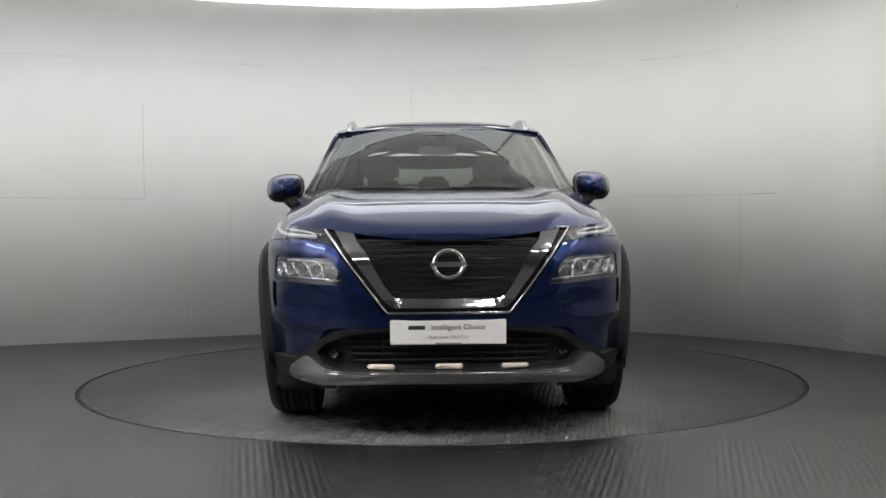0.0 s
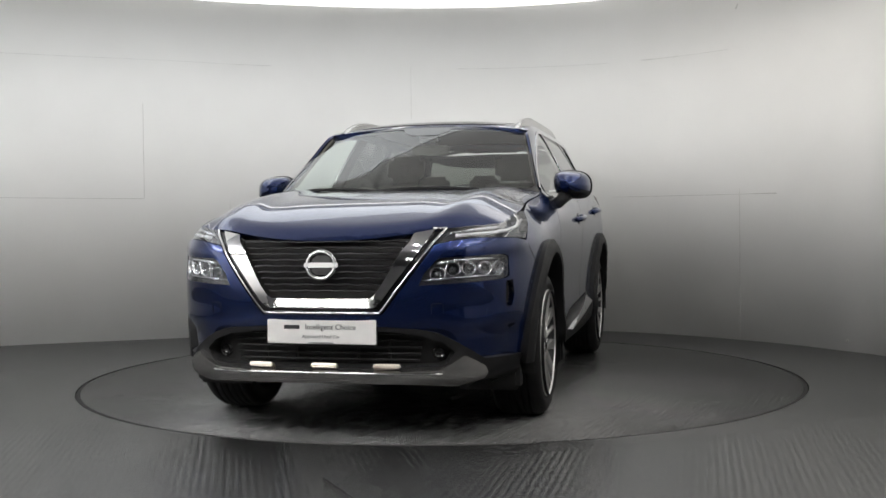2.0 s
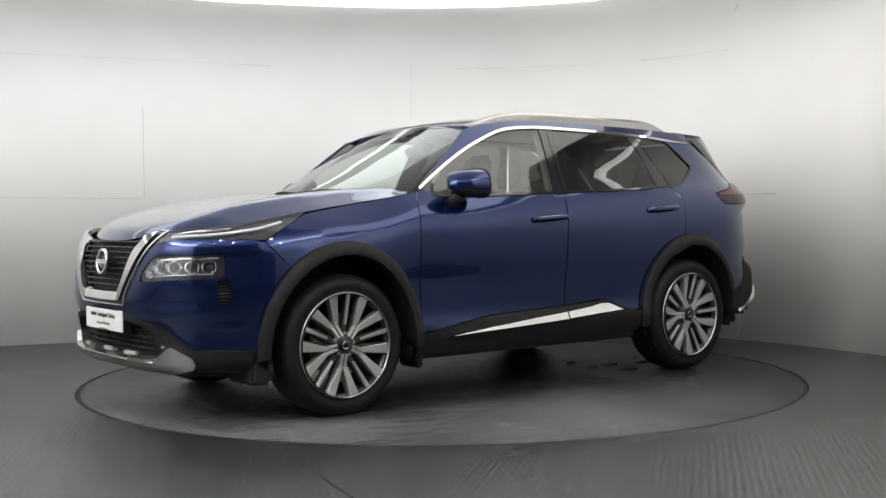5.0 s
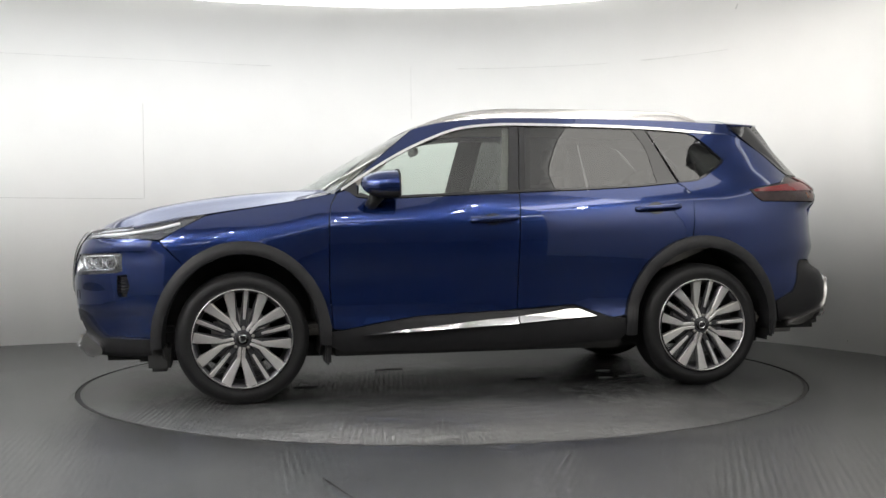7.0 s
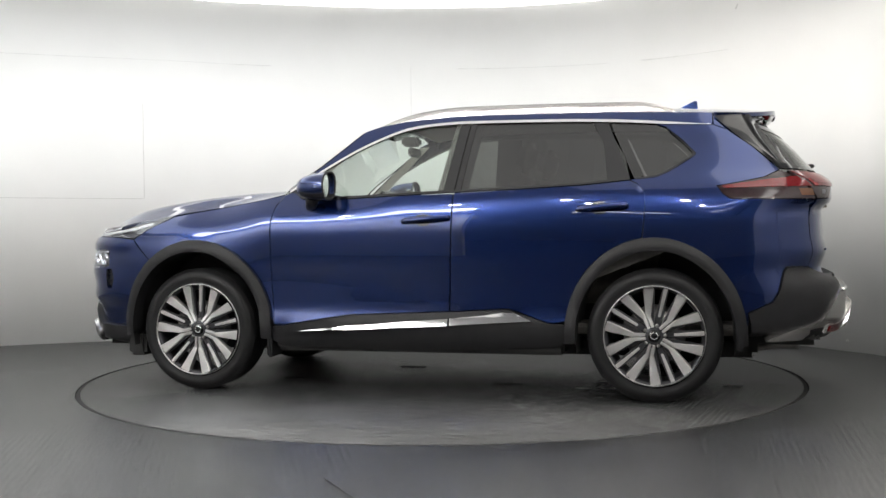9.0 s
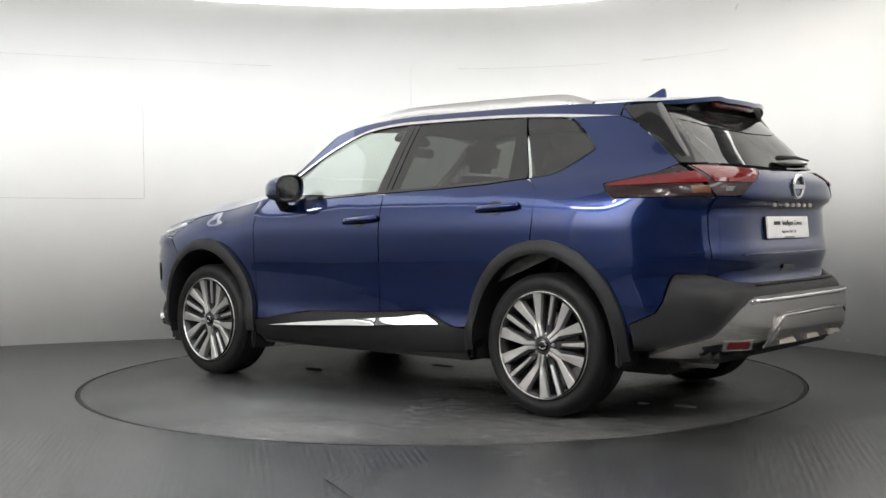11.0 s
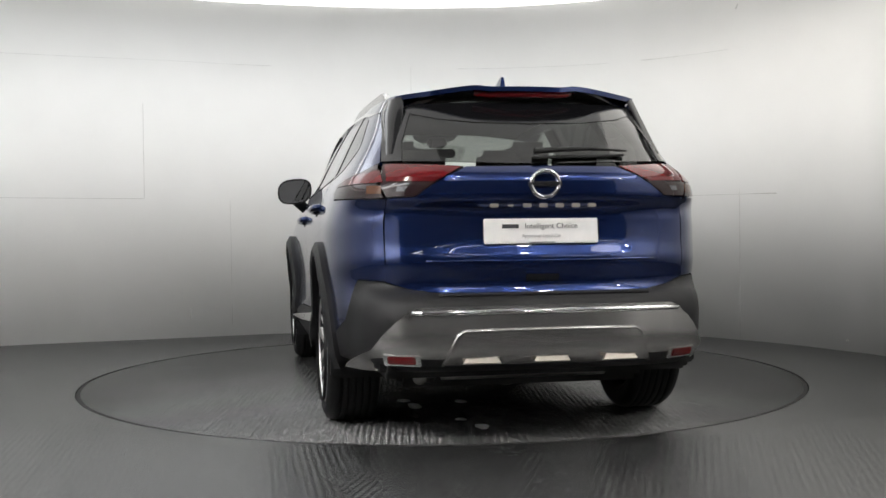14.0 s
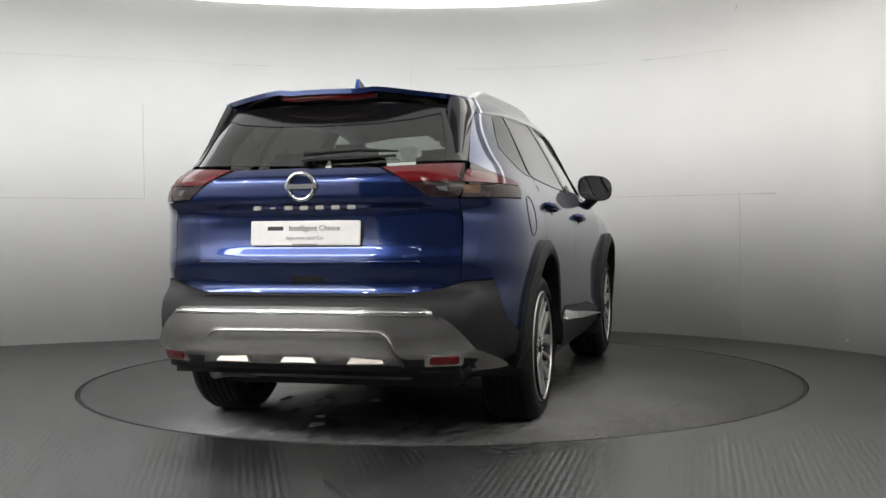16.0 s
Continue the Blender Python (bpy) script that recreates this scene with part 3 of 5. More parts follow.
def skin(name, poly, surf, material, depth=0.02, lift=0.0, step=0.04, gap=0.0, holes=(), flip=False, shift=None, round_edge=0.004):
    """A panel: the polygon laid on a surface, with turned-in edges. shift(a, b) moves points along the normal."""
    poly = clean(poly)
    if gap:
        poly = shrunk(poly, gap)
    loops = [dense(poly, step)] + [dense(clean(h), step) for h in holes]
    vs, es = [], []
    for lp in loops:
        o = len(vs)
        vs += [Vector(p) for p in lp]
        es += [(o + i, o + (i + 1) % len(lp)) for i in range(len(lp))]
    nb = len(vs)
    bound = np.array([(v.x, v.y) for v in vs])
    x0, z0 = bound.min(0)
    x1, z1 = bound.max(0)
    for i in range(int((x1 - x0) / step) + 1):
        for j in range(int((z1 - z0) / step) + 1):
            p = (x0 + (i + 0.5 + 0.25 * (j % 2)) * step, z0 + (j + 0.5) * step)
            if inside(p, loops[0]) and not any(inside(p, h) for h in loops[1:]) and ((bound - p) ** 2).sum(1).min() > (0.5 * step) ** 2:
                vs.append(Vector(p))
    ov, _, of, *_ = delaunay_2d_cdt(vs, es, [], 1, 1e-7)
    if holes:
        cs = [(sum(ov[i].x for i in f) / 3, sum(ov[i].y for i in f) / 3) for f in of]
        of = [f for f, c in zip(of, cs) if inside(c, loops[0]) and not any(inside(c, h) for h in loops[1:])]
    h = 0.002
    pts, nrm = [], []
    for v in ov:
        a, b = v.x, v.y
        p = surf(a, b)
        n = (surf(a + h, b) - surf(a - h, b)).cross(surf(a, b + h) - surf(a, b - h))
        if n.length > 0:
            n.normalize()
        pts.append(p)
        nrm.append(n)
    mid = sum(pts, Vector()) / len(pts)
    out = sum(nrm, Vector())
    if out.dot(mid - Vector((mid.x * 0.55, 0, 0.75))) < 0:
        nrm = [-n for n in nrm]
    for i, v in enumerate(ov):
        pts[i] = pts[i] + nrm[i] * (lift + (shift(v.x, v.y) if shift else 0.0))
    faces = []
    count = {}
    for f in of:
        a, b, c = (pts[i] for i in f)
        q = (b - a).cross(c - a)
        f = tuple(f) if q.dot(nrm[f[0]] + nrm[f[1]] + nrm[f[2]]) > 0 else tuple(f[::-1])
        faces.append(f)
        for k in range(3):
            e = (f[k], f[(k + 1) % 3])
            count[e] = 1
    edge = [e for e in count if (e[1], e[0]) not in count]
    top, low = {}, {}
    def put(store, i, d):
        if i not in store:
            store[i] = len(pts)
            pts.append(pts[i] - nrm[i] * d)
            nrm.append(nrm[i])
        return store[i]
    if depth:
        for a, b in edge:
            ta, tb = put(top, a, 0.0), put(top, b, 0.0)
            la, lb = put(low, a, depth), put(low, b, depth)
            faces.append((tb, ta, la, lb))
    if flip:
        pts = [Vector((p.x, -p.y, p.z)) for p in pts]
        faces = [f[::-1] for f in faces]
    return mesh(name, pts, faces, material)


car = new("car")
tagged(car, "metallic dark blue family crossover car on the turntable", "car")


def both(name, poly, surf, material, parent=None, label="", parents=None, **kw):
    """The same panel on the left and on the right of the car."""
    l = part(name, skin(name, poly, surf, material, **kw), parents[0] if parents else (parent or car), label)
    r = part(name, skin(name, poly, surf, material, flip=True, **kw), parents[1] if parents else (parent or car), label)
    return l, r


def arc(cx, cz, a, b, t0, t1, n=24):
    return [(cx + a * math.cos(radians(t0 + (t1 - t0) * i / n)), cz + b * math.sin(radians(t0 + (t1 - t0) * i / n))) for i in range(n + 1)]


HX, HZ = 1.3525, 0.362
ARCH = (0.487, 0.538)      # outside of the arch trims
ARCHIN = (0.425, 0.468)

# -- flank panels --
belt = [(0.60, 1.128), (0.36, 1.138), (0.03, 1.152), (-0.23, 1.162), (-0.63, 1.175), (-0.97, 1.192), (-1.22, 1.215)]
fender_arch = arc(HX, HZ, *ARCH, 176, 50, 26)
fender = [(0.855, 0.40)] + fender_arch[1:] + [(1.70, 0.81), (1.79, 0.905), (1.70, 0.965), (1.54, 1.043), (1.45, 1.06), (1.2, 1.098), (1.0, 1.13), (0.87, 1.156), (0.815, 1.165), (0.855, 1.10), (0.872, 1.0), (0.872, 0.66)]
both("front_fender", fender, flank, PAINT, gap=0.002)
front_door = [(0.815, 1.165), (0.855, 1.10), (0.872, 1.0), (0.872, 0.66), (0.855, 0.40), (0.80, 0.397), (0.56, 0.437), (0.37, 0.463), (-0.21, 0.485), (-0.235, 1.158)] + [p for p in reversed(belt[:3])] + [(0.70, 1.14), (0.76, 1.185)]
fd = both("front_door", front_door, flank, PAINT, gap=0.0035)
rear_door = [(-0.21, 0.485), (-0.235, 1.158)] + belt[3:] + [(-1.265, 1.195), (-1.31, 1.15), (-1.303, 0.99), (-1.29, HZ + ARCH[1] - 0.003)] + [(x, z) for x, z in arc(-HX, HZ, *ARCH, 82, 8, 18)] + [(-0.80, 0.425), (-0.77, 0.43), (-0.60, 0.488), (-0.55, 0.505), (-0.5, 0.503)]
rd = both("rear_door", rear_door, flank, PAINT, gap=0.0035)

# -- glass and pillars --
rail = spl([(0.79, 1.195), (0.55, 1.345), (0.36, 1.448), (0.16, 1.532), (0.03, 1.565), (-0.14, 1.582), (-0.32, 1.586), (-0.80, 1.58), (-1.08, 1.57), (-1.31, 1.556), (-1.66, 1.525)], 4)
railz = Curve(*[(float(p[0]), float(p[1])) for p in rail])
g1 = [(0.70, 1.155)] + [(float(p[0]), float(p[1]) - 0.018) for p in rail if -0.2 < p[0] < 0.68] + [(-0.235, 1.566), (-0.17, 1.172), (0.03, 1.157), (0.36, 1.143), (0.6, 1.133)]
gl = both("front_door_glass", g1, pane, GLASS, parents=fd, depth=0.004, lift=-0.009, label="clear green-tinted side glass")
g2 = [(-0.325, railz(-0.325) - 0.018), (-0.65, railz(-0.65) - 0.018), (-1.0, railz(-1.0) - 0.02), (-1.07, 1.43), (-1.10, 1.207), (-0.97, 1.198), (-0.63, 1.181), (-0.275, 1.170)]
both("rear_door_glass", g2, flank, PRIVACY, parents=rd, depth=0.004, lift=-0.006, label="dark tinted side glass")
g3 = [(-1.10, railz(-1.1) - 0.018), (-1.34, railz(-1.34) - 0.02), (-1.40, 1.51), (-1.545, 1.375), (-1.555, 1.36), (-1.545, 1.345), (-1.49, 1.315), (-1.42, 1.265), (-1.36, 1.238), (-1.245, 1.227)]
qg = both("quarter_glass", g3, flank, PRIVACY, depth=0.004, lift=-0.006, label="dark tinted fixed quarter glass")
both("b_pillar_cover", [(-0.235, 1.572), (-0.17, 1.168), (-0.233, 1.164), (-0.29, 1.57)], flank, GLOSSBLACK, parents=fd, lift=-0.003, depth=0.01)
both("b_pillar_cover", [(-0.295, 1.57), (-0.238, 1.164), (-0.272, 1.168), (-0.328, 1.57)], flank, GLOSSBLACK, parents=rd, lift=-0.003, depth=0.01)
both("d_post", [(-0.998, 1.563), (-1.085, 1.56), (-1.225, 1.22), (-1.10, 1.207), (-1.07, 1.43)], flank, GLOSSBLACK, parents=rd, lift=-0.003, depth=0.01)
both("belt_strip", [(x, z + 0.001) for x, z in belt[::-1]] + [(x, z + 0.014) for x, z in belt], flank, GLOSSBLACK, lift=0.003, depth=0.01)
both("mirror_sail", [(0.79, 1.19), (0.70, 1.142), (0.60, 1.132), (0.68, 1.168), (0.70, 1.155), (0.70, 1.225)], flank, GLOSSBLACK, lift=0.001, depth=0.01)
chrome = [(float(p[0]), float(p[1]) - 0.004) for p in rail] + [(float(p[0]), float(p[1]) - 0.020) for p in reversed(rail[:-3])]
both("window_chrome", chrome, flank, CHROME, lift=0.004, depth=0.012, step=0.03, label="bright chrome strip over the side windows")
both("quarter_chrome", [(-1.41, 1.512), (-1.56, 1.372), (-1.57, 1.358), (-1.56, 1.342), (-1.43, 1.258), (-1.36, 1.228), (-1.25, 1.217), (-1.25, 1.227), (-1.36, 1.238), (-1.42, 1.266), (-1.545, 1.346), (-1.556, 1.36), (-1.546, 1.375)], flank, GLOSSBLACK, lift=0.002, depth=0.01, step=0.03)
edge_pts = [(x, EDGE(x)) for x in (0.79, 0.7, 0.6, 0.5, 0.42, 0.364, 0.3, 0.22, 0.16, 0.08, 0.0, -0.15, -0.3, -0.65, -1.0, -1.3, -1.55, -1.66)]
both("roof_side", [(float(p[0]), float(p[1]) - 0.003) for p in rail] + edge_pts[::-1], flank, PAINT, depth=0.015, step=0.03)

# -- roof, windscreen, hood --
def roof_poly(x0, x1, ins):
    xs = np.linspace(x0, x1, 24)
    return [(x, side(x, EDGE(x)) - ins) for x in xs] + [(x, -side(x, EDGE(x)) + ins) for x in xs[::-1]]


front_lip = [(0.262 + 0.045 * (abs(y) / 0.60) ** 2.2, y) for y in np.linspace(-0.585, 0.585, 17)]
xs = np.linspace(0.305, -1.66, 30)
roof = [(x, side(x, EDGE(x))) for x in xs] + [(x, -side(x, EDGE(x))) for x in xs[::-1]] + front_lip
part("roof", skin("roof", roof, roof_top, PAINT, step=0.05), car)
part("sunroof_glass", skin("sunroof_glass", [(0.2, -0.46), (0.2, 0.46), (-0.85, 0.47), (-0.85, -0.47)], roof_top, GLOSSBLACK, lift=0.003, depth=0.01, step=0.06), car, "dark panoramic roof glass")
part("windscreen", skin("windscreen", [(-1, 0), (1, 0), (1, 1), (-1, 1)], screen, GLASS, step=0.05, depth=0.0), car, "clear raked windscreen")
part("windscreen_border", skin("windscreen_border", [(-1, -0.03), (1, -0.03), (1, 1.0), (-1, 1.0)], screen, GLOSSBLACK, step=0.05, lift=0.002, depth=0.0,
     holes=[[(-0.982, 0.06), (-0.95, 0.03), (0.95, 0.03), (0.982, 0.06), (0.975, 0.94), (0.94, 0.97), (0.25, 0.97), (0.2, 0.90), (0.12, 0.86), (-0.12, 0.86), (-0.2, 0.90), (-0.25, 0.97), (-0.94, 0.97), (-0.975, 0.94)]]), car)

def hood_edge(x):
    return min(side(x, EDGE(x)) - 0.004, 0.797)
hood_front = [(2.232 - 0.185 * (abs(y) / 0.62) ** 2.6, y) for y in np.linspace(-0.62, 0.62, 25)]
hood_back = [(0.985 - 0.135 * (abs(y) / 0.72) ** 2.0, y) for y in np.linspace(0.735, -0.735, 25)]
hood = hood_front + [(x, hood_edge(x)) for x in np.linspace(1.96, 0.88, 18)] + hood_back + [(x, -hood_edge(x)) for x in np.linspace(0.88, 1.96, 18)]
part("hood", skin("hood", hood, hood_top, PAINT, step=0.03, depth=0.014), car)
part("cowl", skin("cowl", [(0.99, -0.70), (1.03, 0), (0.99, 0.70), (0.86, 0.72), (0.92, 0), (0.86, -0.72)], lambda x, y: hood_top(x, y) - Vector((0, 0, 0.022)), BLACK, depth=0.02), car)
# -- front end --
def whole(half, wrap):
    """A half outline from the middle outwards and back to the middle, mirrored into a whole one, in the skin's own measures."""
    h = wrap.poly(half)
    return h + [(-s, z) for s, z in reversed(h) if abs(s) > 1e-6]


def one_side(pts, wrap):
    return wrap.poly(pts)


arch_front = [(x, z, 1) for x, z in arc(HX, HZ, *ARCH, 3, 50, 12)]
bumper_half = [(0, .583), (.283, .583), (.30, .60), (.515, .893), (.62, .912), (.70, .918), (1.92, .915, 1), (1.79, .903, 1), (1.70, .808, 1)] + arch_front[::-1] + [
    (1.84, .368, 1), (1.93, .368, 1), (.775, .372), (.72, .372), (.61, .455), (.53, .495), (.45, .513), (.29, .527), (0, .527)]
lamp_hole = one_side([(.452, .712), (.475, .765), (.525, .822), (.55, .836), (.79, .846), (.806, .835), (.812, .745), (.80, .735)], FRONT)
vent_hole = one_side([(.822, .728), (.800, .722), (.800, .62), (.804, .602), (.82, .606), (.828, .66)], FRONT)


def cut(a, lo, hi):
    t = min(1.0, max(0.0, (a - lo) / (hi - lo)))
    return t * t * (3 - 2 * t)


def bumper_shape(s, z):
    """Lower corners tuck in below a crease; a hollow under the lamps."""
    a = abs(s)
    d = -0.035 * cut(z, 0.56, 0.47) * cut(a, 0.30, 0.55) * (1 - cut(a, 0.98, 1.15))
    d -= 0.02 * math.exp(-((a - 0.66) / 0.17) ** 2 - ((z - 0.62) / 0.07) ** 2)
    d += 0.012 * cut(z, 0.83, 0.88) * cut(a, 0.5, 0.6) * (1 - cut(a, 1.0, 1.2))
    return d


bumper = part("front_bumper", skin("front_bumper", whole(bumper_half, FRONT), FRONT, PAINT, step=0.026, depth=0.03, gap=0.0015, shift=bumper_shape,
              holes=[lamp_hole, vent_hole, [(-s, z) for s, z in lamp_hole], [(-s, z) for s, z in vent_hole]]), car)


def pair(name, poly, material, parents, label="", **kw):
    a = part(name, skin(name, poly, FRONT, material, **kw), parents[0], label)
    b = part(name, skin(name, poly, FRONT, material, flip=True, **kw), parents[1], label)
    return a, b


def shell_point(wrap, s, z, d):
    """A point d outside the skin."""
    h = 0.003
    n = (wrap(s + h, z) - wrap(s - h, z)).cross(wrap(s, z + h) - wrap(s, z - h)).normalized()
    p = wrap(s, z)
    if n.dot(p - Vector((p.x * 0.55, 0, 0.75))) < 0:
        n = -n
    return p + n * d


def mirrored(me, name):
    m = me.copy()
    m.name = name
    m.transform(Matrix.Diagonal((1, -1, 1, 1)))
    m.flip_normals()
    return m


def twin(name, me, parents, label=""):
    return part(name, me, parents[0], label), part(name, mirrored(me, name), parents[1], label)


def strip(name, wrap, line, width, material, lift=0.0, thick=0.012, n=5):
    """A raised bar of a width along a line of (y, z) on a skin."""
    pts = [shell_point(wrap, s, z, lift) for s, z in wrap.poly(line)]
    return tube(name, pts, width / 2, material, n=10, flat=1.0)


# lamps
lamps = pair("headlamp", lamp_hole, LAMPBACK, (car, car), "clear multi-element headlamp", lift=-0.055, depth=-0.05, step=0.03)
for k, (y, z) in enumerate([(.535, .765), (.60, .785), (.665, .787), (.73, .788), (.778, .788)]):
    s = FRONT.sy(y, z)
    p = shell_point(FRONT, s, z, -0.035)
    q = shell_point(FRONT, s, z, 0.0)
    at = Matrix.Translation(p) @ (q - p).to_track_quat("Z", "X").to_matrix().to_4x4() @ Matrix.Diagonal((1.0, 1.12, 1.0, 1))
    bowl = lathe("reflector", [(0.010, -0.004), (0.020, 0.004), (0.0265, 0.016), (0.029, 0.030), (0.031, 0.030), (0.031, -0.006)], LAMPIN, 20, "Z")
    bowl.transform(at)
    cups = twin("reflector", bowl, lamps)
    eye = lathe("lens_eye", [(0.0, 0.022), (0.008, 0.020), (0.014, 0.014), (0.016, 0.004), (0.016, -0.004)], LENSEYE, 16, "Z")
    eye.transform(at)
    twin("lens_eye", eye, cups)
twin("lamp_blade", strip("lamp_blade", FRONT, [(.53, .812), (.60, .824), (.70, .83), (.795, .83)], 0.012, CHROME, -0.012), lamps)
twin("lamp_blade", strip("lamp_blade", FRONT, [(.47, .735), (.55, .742), (.68, .75), (.79, .752)], 0.01, LAMPIN, -0.015), lamps)
pair("lens", lamp_hole, LENS, lamps, lift=-0.004, depth=0.0, step=0.03)
vents = pair("corner_vent", vent_hole, BLACK, (car, car), "black corner air intake", lift=-0.045, depth=-0.043, step=0.03)

for k in range(6):
    z = 0.625 + 0.017 * k
    twin("vent_bar", tube("vent_bar", [shell_point(FRONT, FRONT.sy(y, z), z, -0.012) for y in (0.797, 0.812, 0.824)], 0.0035, GLOSSBLACK, 6), vents)
twin("tow_cover", tube("tow_cover", [shell_point(FRONT, FRONT.sy(y, z), z, 0.0) + Vector((bumper_shape(FRONT.sy(y, z), z), 0, 0)) for y, z in ((.505, .585), (.505, .625), (.512, .632), (.548, .632), (.555, .625), (.555, .585))], 0.0016, BLACK, 5), (bumper, bumper))

# upper light strips
drl = [(.568, .966), (.515, .898), (.62, .917), (.70, .924), (1.92, .922, 1), (1.79, .915, 1), (1.70, .965, 1), (1.54, 1.047, 1), (1.62, 1.042, 1), (1.75, 1.022, 1), (1.90, .992, 1), (.755, .985), (.66, .978)]
drl_poly = one_side(drl, FRONT)
dl = pair("daytime_lamp", drl_poly, LAMPBACK, (car, car), "slim upper light strip with a white guide", lift=-0.02, depth=-0.02, step=0.025)
twin("light_guide", strip("light_guide", FRONT, [(.60, .935), (.68, .942), (.74, .945), (1.93, .955, 1), (1.80, .975, 1), (1.68, 1.005, 1)], 0.017, DRLMAT, -0.006), dl, "white light guide")
twin("light_guide", strip("light_guide", FRONT, [(.575, .945), (.66, .962), (.745, .972), (1.93, .978, 1)], 0.013, LAMPIN, -0.008), dl)
pair("lens", drl_poly, LENS, dl, lift=0.001, depth=0.0, step=0.03)

# grille
vi = [(.405, .925), (.37, .86), (.285, .71), (.243, .662), (.225, .658)]
grille = part("grille", skin("grille", whole([(0, .952), (.43, .945)] + vi[1:] + [(0, .655)], FRONT), FRONT, BLACK, lift=-0.045, depth=0.0, step=0.05), car, "black grille with rows of slats")
row_z = [0.918 - 0.0285 * i for i in range(9)]
for z in row_z:
    w = float(np.interp(z, [.66, .71, .86, .925], [.225, .275, .365, .40]))
    line = []
    n = int(w * 2 / 0.0125)
    for i in range(n + 1):
        y = -w + 2 * w * i / n
        zz = z + 0.0018 * math.sin(2 * math.pi * y / 0.10)
        line.append(shell_point(FRONT, FRONT.sy(y if abs(y) > 1e-5 else 1e-5, zz), zz, -0.018))
    part("slat", tube("slat", line, 0.0095, SLAT, 6, flat=0.6), grille)
vh = FRONT.poly([(0, .612), (.24, .615), (.262, .622), (.29, .648), (.40, .795), (.485, .915), (.507, .953), (.42, .938), (.405, .90), (.37, .86), (.285, .71), (.252, .668), (.232, .655), (0, .652)])
vpoly = vh + [(-s, z) for s, z in reversed(vh) if abs(s) > 1e-6]
part("grille_vee", skin("grille_vee", vpoly, FRONT, CHROME, lift=0.016, depth=0.05, step=0.014, shift=lambda s, z: -0.45 * max(0.0, z - 0.612) * (1 - cut(abs(s), 0.215, 0.245)) * cut(z, 0.66, 0.655)), car, "wide polished chrome grille surround")
bh = FRONT.poly([(0, .588), (.278, .588), (.295, .604), (.51, .895), (.562, .964), (.507, .953), (.485, .915), (.29, .648), (.262, .622), (.24, .612), (0, .610)])
part("grille_gap", skin("grille_gap", bh + [(-s, z) for s, z in reversed(bh) if abs(s) > 1e-6], FRONT, GLOSSBLACK, lift=-0.004, depth=0.0, step=0.025), car)
lh = FRONT.poly([(0, .590), (.272, .590), (.288, .606), (.505, .90), (.555, .963)])
ll = [(-s, z) for s, z in reversed(lh)] + lh[1:]
part("grille_line", tube("grille_line", [shell_point(FRONT, s if abs(s) > 1e-6 else 1e-6, z, 0.004) for s, z in dense(ll, 0.03)[:-int(1.05 / 0.03)]], 0.006, CHROME), car, "thin chrome line round the grille")


def emblem(name, parent, at, radius, face):
    """A round ring with a bar across it."""
    e = new(name)
    e.parent = parent
    e.matrix_basis = at
    e["label"] = "round chrome badge with a cross bar"
    part("ring", tube("ring", [(0, radius * math.cos(a), radius * 0.92 * math.sin(a)) for a in np.linspace(0, 2 * math.pi, 49)[:-1]], radius * 0.16, CHROME, 10, True), e)
    part("bar", boxed("bar", (-0.004, 0.008, -radius * 1.22, radius * 1.22, -radius * 0.17, radius * 0.17), CHROME, 0.003), e)
    part("disc", boxed("disc", (-0.02, -0.004, -radius * 0.86, radius * 0.86, -radius * 0.66, radius * 0.66), face, 0.012), e)
    return e


emblem("emblem", car, pose(2.294, 0.002, 0.805, 0, -6), 0.066, GLOSSBLACK)


def lettering(name, words, size, material, parent, at, label=""):
    cu = bpy.data.curves.new(name, "FONT")
    cu.body, cu.size, cu.align_x, cu.align_y, cu.extrude = words, size, "CENTER", "CENTER", 0.0006
    tmp = new(name, cu)
    bpy.context.view_layer.update()
    me = bpy.data.meshes.new_from_object(tmp.evaluated_get(bpy.context.evaluated_depsgraph_get()))
    bpy.data.objects.remove(tmp)
    me.materials.clear()
    me.materials.append(material)
    return part(name, me, parent, label, at)


def plate(at, label):
    """A show plate, its face to +x."""
    p = part("show_plate", boxed("show_plate", (-0.004, 0.004, -0.26, 0.26, -0.0555, 0.0555), PLATE, 0.0035), car, label, at)
    face = Matrix.Translation((0.0052, 0, 0)) @ Matrix(((0, 0, 1, 0), (1, 0, 0, 0), (0, 1, 0, 0), (0, 0, 0, 1)))
    part("brand_bar", boxed("brand_bar", (0.004, 0.0055, -0.178, -0.103, 0.012, 0.030), INK, 0.0), p)
    lettering("line_of_print", "Intelligent Choice", 0.034, INK, p, face @ Matrix.Translation((0.045, 0.021, 0)))
    lettering("line_of_print", "Approved Used Car", 0.022, GREYINK, p, face @ Matrix.Translation((0.0, -0.022, 0)))
    part("small_print", boxed("small_print", (0.004, 0.005, -0.06, 0.06, -0.0535, -0.0475), GREYINK, 0.0), p)
    return p


part("plate_holder", boxed("plate_holder", (2.238, 2.28, -0.25, 0.25, 0.435, 0.55), BLACK, 0.006), car)
plate(pose(2.288, -0.003, 0.503), "white show plate with two lines of print")

